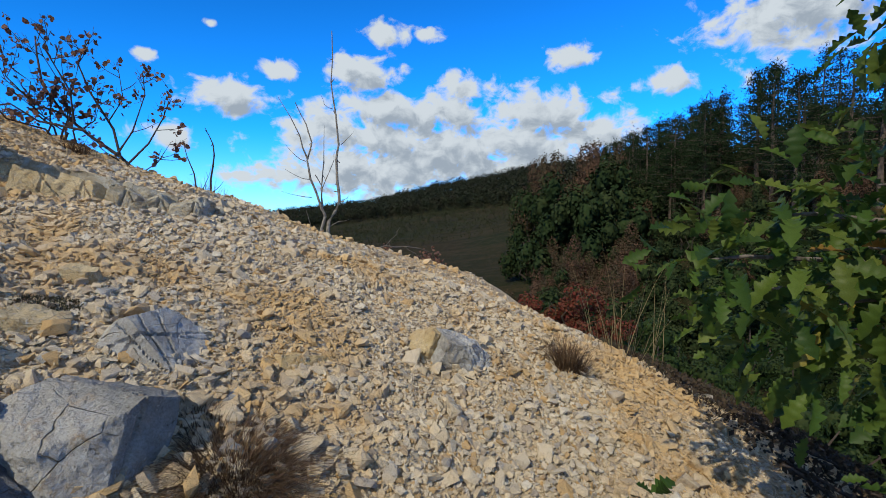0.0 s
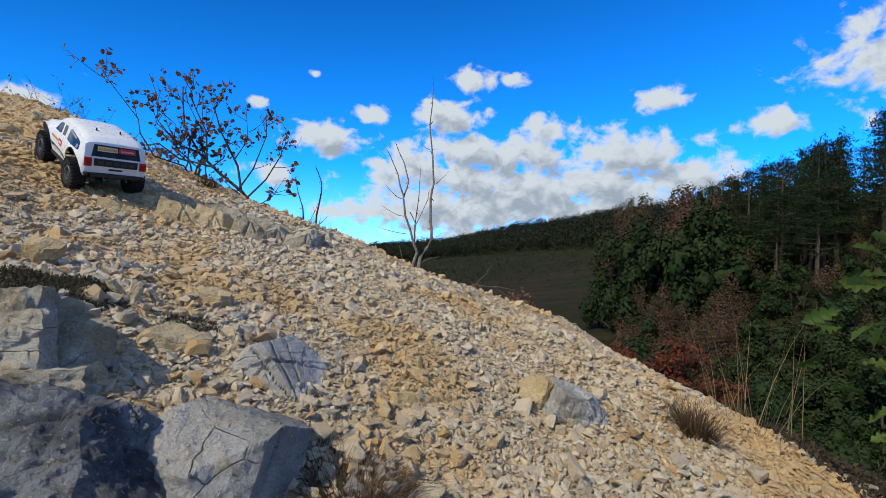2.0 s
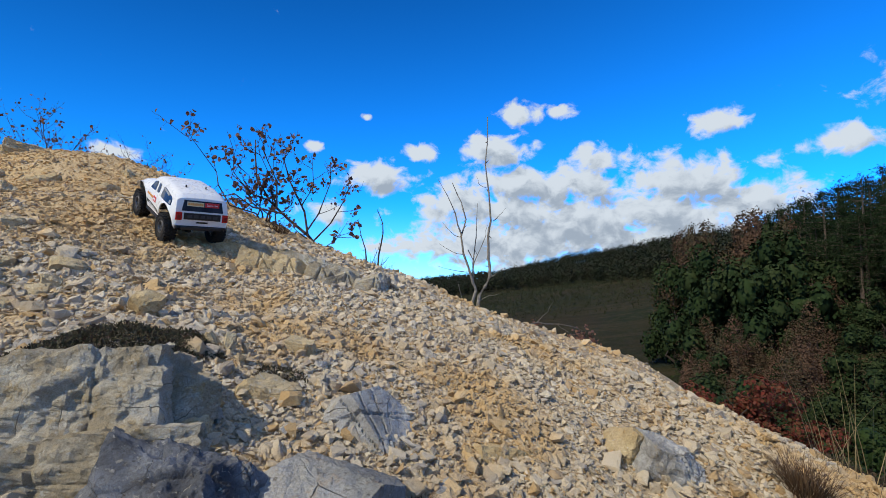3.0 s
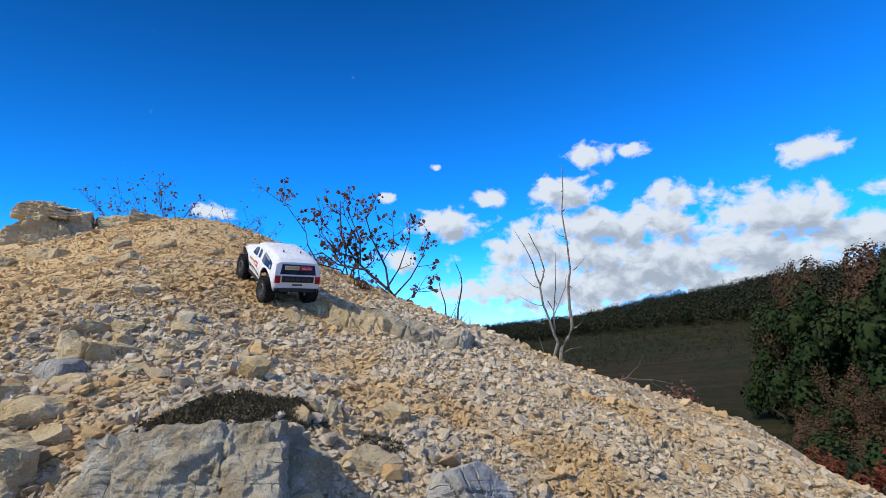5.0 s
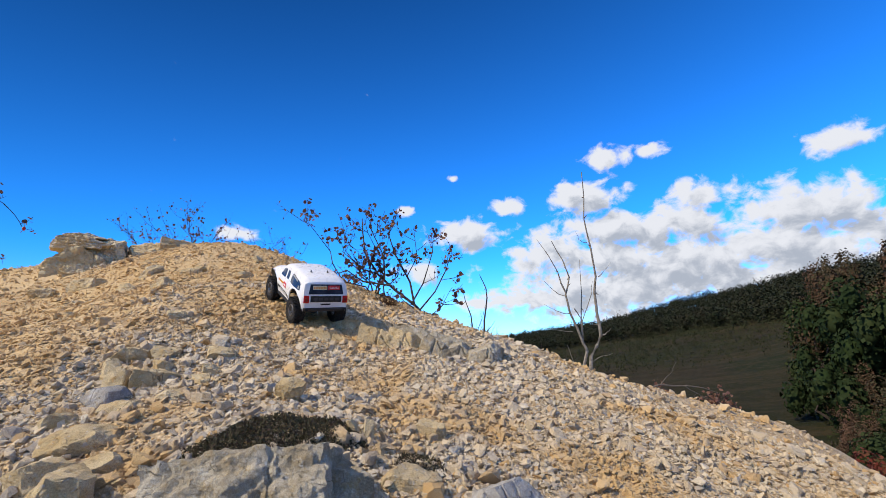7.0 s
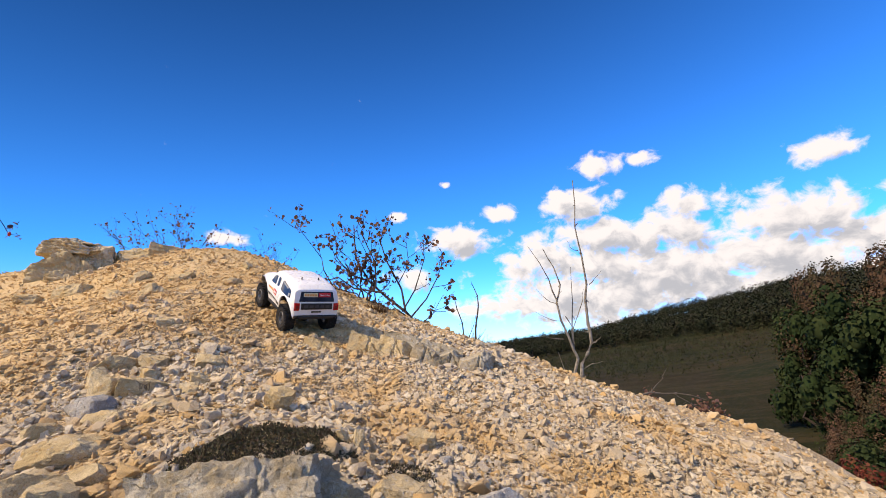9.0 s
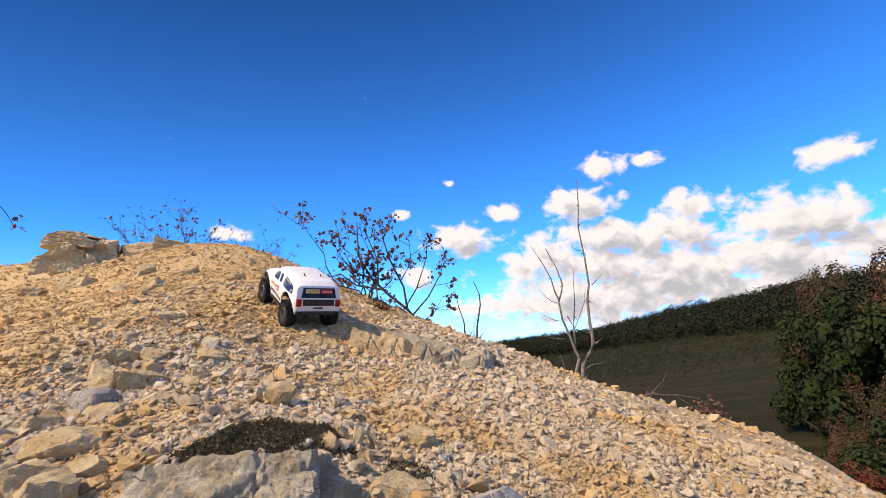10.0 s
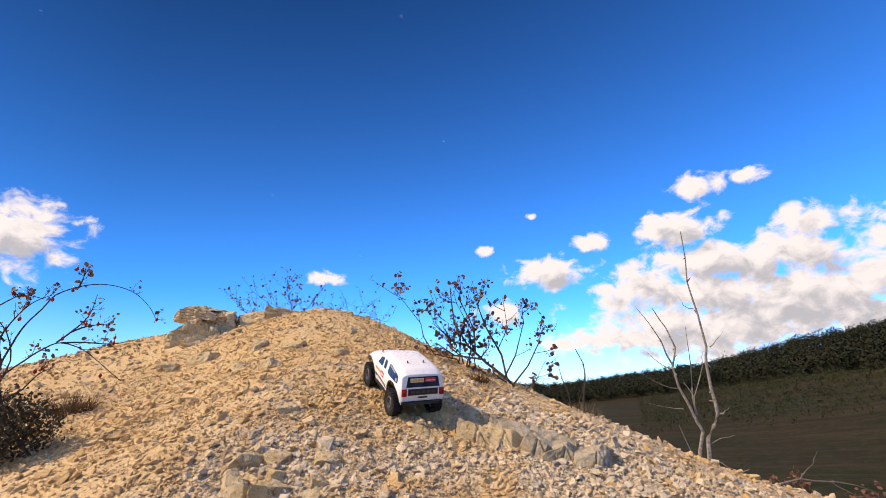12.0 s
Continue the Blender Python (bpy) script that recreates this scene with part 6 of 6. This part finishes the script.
def make_bush(name, seed, size, count, leaf, mat, label, category="bush"):
    rng = np.random.default_rng(seed)
    thing = tagged(new(name), label, category, "valley bushes")
    bm = bmesh.new()
    for i in range(4):
        e = Vector((float(rng.normal(0, size[0] * 0.3)), float(rng.normal(0, size[1] * 0.3)), size[2] * 0.7))
        tube(bm, bent(rng, (0, 0, -0.2 * size[2]), e, 4, 0.15), [0.03 * size[2] * f for f in (1, 0.8, 0.6, 0.45, 0.3)], 5)
    part("trunk", bm, DARK_BARK, thing)
    me, lumps = bush_mesh("crown", rng, size, count, leaf, mat)
    ob = new("crown", me)
    ob.parent = thing
    if mat is RED_LEAF or mat is FAR_BROWN:
        return thing
    bm = bmesh.new()
    for c in lumps:        # the close inner foliage that stops the view
        got = bmesh.ops.create_icosphere(bm, subdivisions=2, radius=1.0, matrix=Matrix.Translation(Vector(c.tolist())) @ Matrix.Diagonal((*(np.array(size) * 0.16).tolist(), 1)))["verts"]
        for p in got:
            p.co += (p.co - Vector(c.tolist())) * (0.35 * noise.noise(p.co * (3.0 / size[0])))
    part("inner_foliage", bm, mat, thing, smooth_shade=True)
    return thing


def at_bearing(az, r):
    x, y = r * math.sin(radians(az)), r * math.cos(radians(az))
    return x, y, on_ground(x, y)


def strew(models, seed, spots, jitter=(0.75, 1.3), grade=((0, 1), (1, 1))):
    rng = np.random.default_rng(seed)
    first = set()
    for az, r in spots:
        i = int(rng.integers(len(models)))
        x, y, z = at_bearing(az, r)
        s = float(rng.uniform(*jitter) * np.interp(az, *grade))
        m = pose(x, y, z, 0, 0, float(rng.uniform(0, 360))) @ Matrix.Scale(s, 4)
        if i not in first:
            first.add(i)
            models[i].matrix_world = m
        else:
            ob = copy_thing(models[i], m)
            ob.matrix_world = m
    for i, ob in enumerate(models):
        if i not in first:
            x, y, z = at_bearing(spots[0][0] + 0.7, spots[0][1] * 1.05)
            ob.matrix_world = pose(x, y, z)


rs = np.random.default_rng(5)
# red-leaved bushes just over the edge
reds = [make_bush("red_bush", 31 + i, (0.55, 0.55, 0.5), 1300, 0.05, RED_LEAF, "low bush with dark red autumn leaves") for i in range(2)]
strew(reds, 1, [(13, 5.0), (14.5, 4.75), (16.2, 4.9), (17.6, 4.6), (19.2, 4.7), (12.0, 5.5), (15.4, 5.4), (20.6, 4.9)], (0.45, 0.65))
greens = [make_bush("green_bush", 41 + i, (0.9, 0.9, 0.9), 2400, 0.046, GREEN_LEAF, "dense dark green leafy bush in the valley") for i in range(3)]
strew(greens, 2, [(float(rs.uniform(24, 62)), float(r)) for r in rs.uniform(5.0, 12, 44)] + [(float(rs.uniform(10.5, 26)), float(r)) for r in rs.uniform(7.5, 14, 22)], (0.7, 1.2))
tall = [make_bush("green_tree", 51 + i, (2.0, 2.0, 2.6), 2000, 0.17, FAR_GREEN, "broad dark green tree on the valley side", "tree") for i in range(3)]
strew(tall, 3, [(float(rs.uniform(13, 65)), float(r)) for r in rs.uniform(26, 56, 84)] + [(float(rs.uniform(10.5, 17)), float(r)) for r in rs.uniform(18, 60, 26)], (0.7, 1.3))
browns = [make_bush("brown_tree", 61 + i, (2.0, 2.0, 3.4), 3400, 0.12, FAR_BROWN, "bare-looking reddish brown autumn tree on the valley side", "tree") for i in range(2)]
strew(browns, 4, [(float(rs.uniform(10.5, 24)), float(r)) for r in rs.uniform(34, 66, 50)] + [(float(rs.uniform(20, 45)), float(r)) for r in rs.uniform(38, 60, 12)], (0.8, 1.3))


def make_pine(seed, height):
    """A dark pine: bare lower trunk, whorls of level boughs with needle pads."""
    rng = np.random.default_rng(seed)
    thing = tagged(new("pine_tree"), "tall dark pine with level boughs and a bare lower trunk", "tree", "hillside pines")
    bm = bmesh.new()
    tube(bm, [(0, 0, -0.5), (0.1, 0.05, height * 0.3), (0.0, 0.1, height * 0.65), (0.05, 0, height)], [0.2, 0.16, 0.1, 0.03], 7)
    pads = []
    z = height * 0.28
    while z < height * 0.99:
        f = (z / height - 0.28) / 0.72
        reach = height * 0.21 * (1 - f) ** 0.7 * (0.65 + 0.35 * min(1, f * 4)) + 0.3
        for _ in range(int(rng.integers(3, 6))):
            a = rng.uniform(0, 2 * np.pi)
            ln = reach * rng.uniform(0.6, 1.15)
            e = np.array([math.cos(a) * ln, math.sin(a) * ln, z + ln * rng.uniform(-0.12, 0.2)])
            tube(bm, [(0, 0, z), tuple(e)], [0.032, 0.010], 4)
            n = int(16 + 26 * ln / 2)
            t = rng.uniform(0.25, 1.05, n)[:, None]
            pads.append(np.array([0, 0, z]) * (1 - t) + e * t + rng.normal(0, 1, (n, 3)) * np.array([0.30, 0.30, 0.10]))
        z += height * rng.uniform(0.035, 0.06)
    pads.append(rng.normal(0, 1, (30, 3)) * np.array([0.25, 0.25, 0.5]) + np.array([0, 0, height * 0.98]))
    part("trunk", bm, PINE_BARK, thing)
    v, f = leaf_cloud(rng, np.concatenate(pads), 0.36, 0.4, 0.22, 0.35)
    ob = new("crown", mesh_of("crown", v, f, PINE))
    ob.parent = thing
    return thing


pines = [make_pine(71 + i, h) for i, h in enumerate((11.0, 12.5, 13.5, 10.0))]


def pine_wood():
    """Pines up the hillside; their tops follow the hill's outline, highest on the near shoulder."""
    rng = np.random.default_rng(6)
    heights = (11.0, 12.5, 13.5, 10.0)
    first = set()
    for az in np.concatenate([rng.uniform(17.5, 31, 84), rng.uniform(31, 66, 64)]):
        r = float(np.interp(az, [10, 20, 30, 40, 66], [108, 92, 72, 60, 52]) * rng.uniform(0.78, 1.2))
        x, y, z = at_bearing(float(az), r)
        line = np.interp(az, [10, 11.4, 15, 20.5, 27, 31.6, 35, 44, 66], [6.4, 7.6, 8.5, 10.0, 12.8, 14.6, 16.6, 17.2, 18.0])
        top = 0.6 + r * math.tan(radians(float(0.96 * line * (1 - 0.32 * rng.uniform() ** 1.5))))
        i = int(rng.integers(4))
        tall_ = min(max(top - z, 3.0), 17.0)
        m = pose(x, y, z, 0, 0, float(rng.uniform(0, 360))) @ Matrix.Scale(tall_ / heights[i], 4)
        ob = pines[i] if i not in first else copy_thing(pines[i], m)
        first.add(i)
        ob.matrix_world = m


pine_wood()


def broadleaf_edge():
    """Broad trees along the near end of the far wood, where the pines give out."""
    rng = np.random.default_rng(16)
    for i, az in enumerate(rng.uniform(10.4, 21, 58)):
        r = float(rng.uniform(52, 98))
        x, y, z = at_bearing(float(az), r)
        line = np.interp(az, [10, 11.4, 15, 20.5], [6.2, 7.0, 7.6, 8.8])
        top = 0.6 + r * math.tan(radians(float(line * (1 - 0.4 * rng.uniform() ** 1.3))))
        size = min(max((top - z) / 4.2, 0.8), 3.0)
        m = pose(x, y, z, 0, 0, float(rng.uniform(0, 360))) @ Matrix.Diagonal((0.8 * size, 0.8 * size, size, 1))
        copy_thing(browns[i % 2] if i % 4 == 0 else tall[i % 3], m).matrix_world = m


broadleaf_edge()


def far_woods():
    """The wooded ridge across the valley, as one canopy of leaf clumps."""
    rng = np.random.default_rng(9)
    n = 4600
    az = rng.uniform(-34, 30, n)
    edge = np.interp(az, [-34, -12, 0, 9, 16, 30], [200, 185, 165, 140, 105, 90])
    r = edge + rng.uniform(0, 1, n) ** 1.3 * np.interp(az, [-34, 5, 16, 30], [230, 190, 150, 90])
    x, y = r * np.sin(np.radians(az)), r * np.cos(np.radians(az))
    z = ground_height(x, y)
    tall_ = rng.uniform(2.6, 7.0, n) * (1 + 0.45 * fbm(x, y, 0.06, 3, 8))
    per = 46
    d = rng.normal(0, 1, (n, per, 3))
    d /= np.linalg.norm(d, axis=2, keepdims=True)
    p = np.stack([x, y, z + tall_ * 0.58], -1)[:, None] + d * (np.stack([tall_ * 0.32, tall_ * 0.32, tall_ * 0.42], -1))[:, None] * rng.uniform(0.55, 1.0, (n, per, 1))
    v, f = leaf_cloud(rng, p.reshape(-1, 3), 0.72, 0.4, 0.8, 0.2, d.reshape(-1, 3))
    tagged(new("far_woods", mesh_of("far_woods", v, f, WOODS)), "dark mixed woods along the far ridge", "woods", kind="stuff")


def saplings():
    """Rows of young trees and scrub on the far field."""
    rng = np.random.default_rng(10)
    n = 2200
    az = rng.uniform(-16, 13, n)
    r = 95 + 75 * rng.uniform(0, 1, n) ** 0.7
    r = np.round(r / 9) * 9 + rng.normal(0, 1.2, n)
    x, y = r * np.sin(np.radians(az)), r * np.cos(np.radians(az))
    z = ground_height(x, y)
    per = 9
    p = np.stack([x, y, z + 0.7], -1)[:, None] + rng.normal(0, 1, (n, per, 3)) * np.array([0.22, 0.22, 0.55])
    v, f = leaf_cloud(rng, p.reshape(-1, 3), 0.38, 0.5, 0.6, 1.5)
    tagged(new("field_scrub", mesh_of("field_scrub", v, f, SHELTER)), "rows of young trees and scrub on the far field", "scrub", kind="stuff")


def understory():
    """Scrub under and between the trees of the valley side."""
    rng = np.random.default_rng(14)
    for name, n, mat, lo, hi, label in (("green_scrub", 2300, FAR_GREEN, 11.0, 68.0, "dark green scrub covering the valley side"), ("brown_scrub", 260, FAR_BROWN, 11.5, 40.0, "reddish brown scrub on the valley side")):
        az = rng.uniform(lo, hi, n)
        r = (9 if mat is FAR_GREEN else 34) + (90 if mat is FAR_GREEN else 50) * rng.uniform(0, 1, n) ** 1.2
        x, y = r * np.sin(np.radians(az)), r * np.cos(np.radians(az))
        z = ground_height(x, y)
        h = np.interp(r, [9, 30, 100], [0.5, 1.4, 2.6]) * rng.uniform(0.6, 1.3, n)
        per = 74
        d = rng.normal(0, 1, (n, per, 3))
        d /= np.linalg.norm(d, axis=2, keepdims=True)
        p = np.stack([x, y, z + h * 0.4], -1)[:, None] + d * np.stack([h * 0.8, h * 0.8, h * 0.6], -1)[:, None] * rng.uniform(0.4, 1.0, (n, per, 1))
        size = np.repeat(np.interp(r, [9, 30, 100], [0.055, 0.115, 0.3]), per)
        v, f = leaf_cloud(rng, p.reshape(-1, 3), size, 0.4, 0.8, 0.3, d.reshape(-1, 3))
        tagged(new(name, mesh_of(name, v, f, mat)), label, "scrub", kind="stuff")


far_woods()
saplings()
understory()


single_stones()
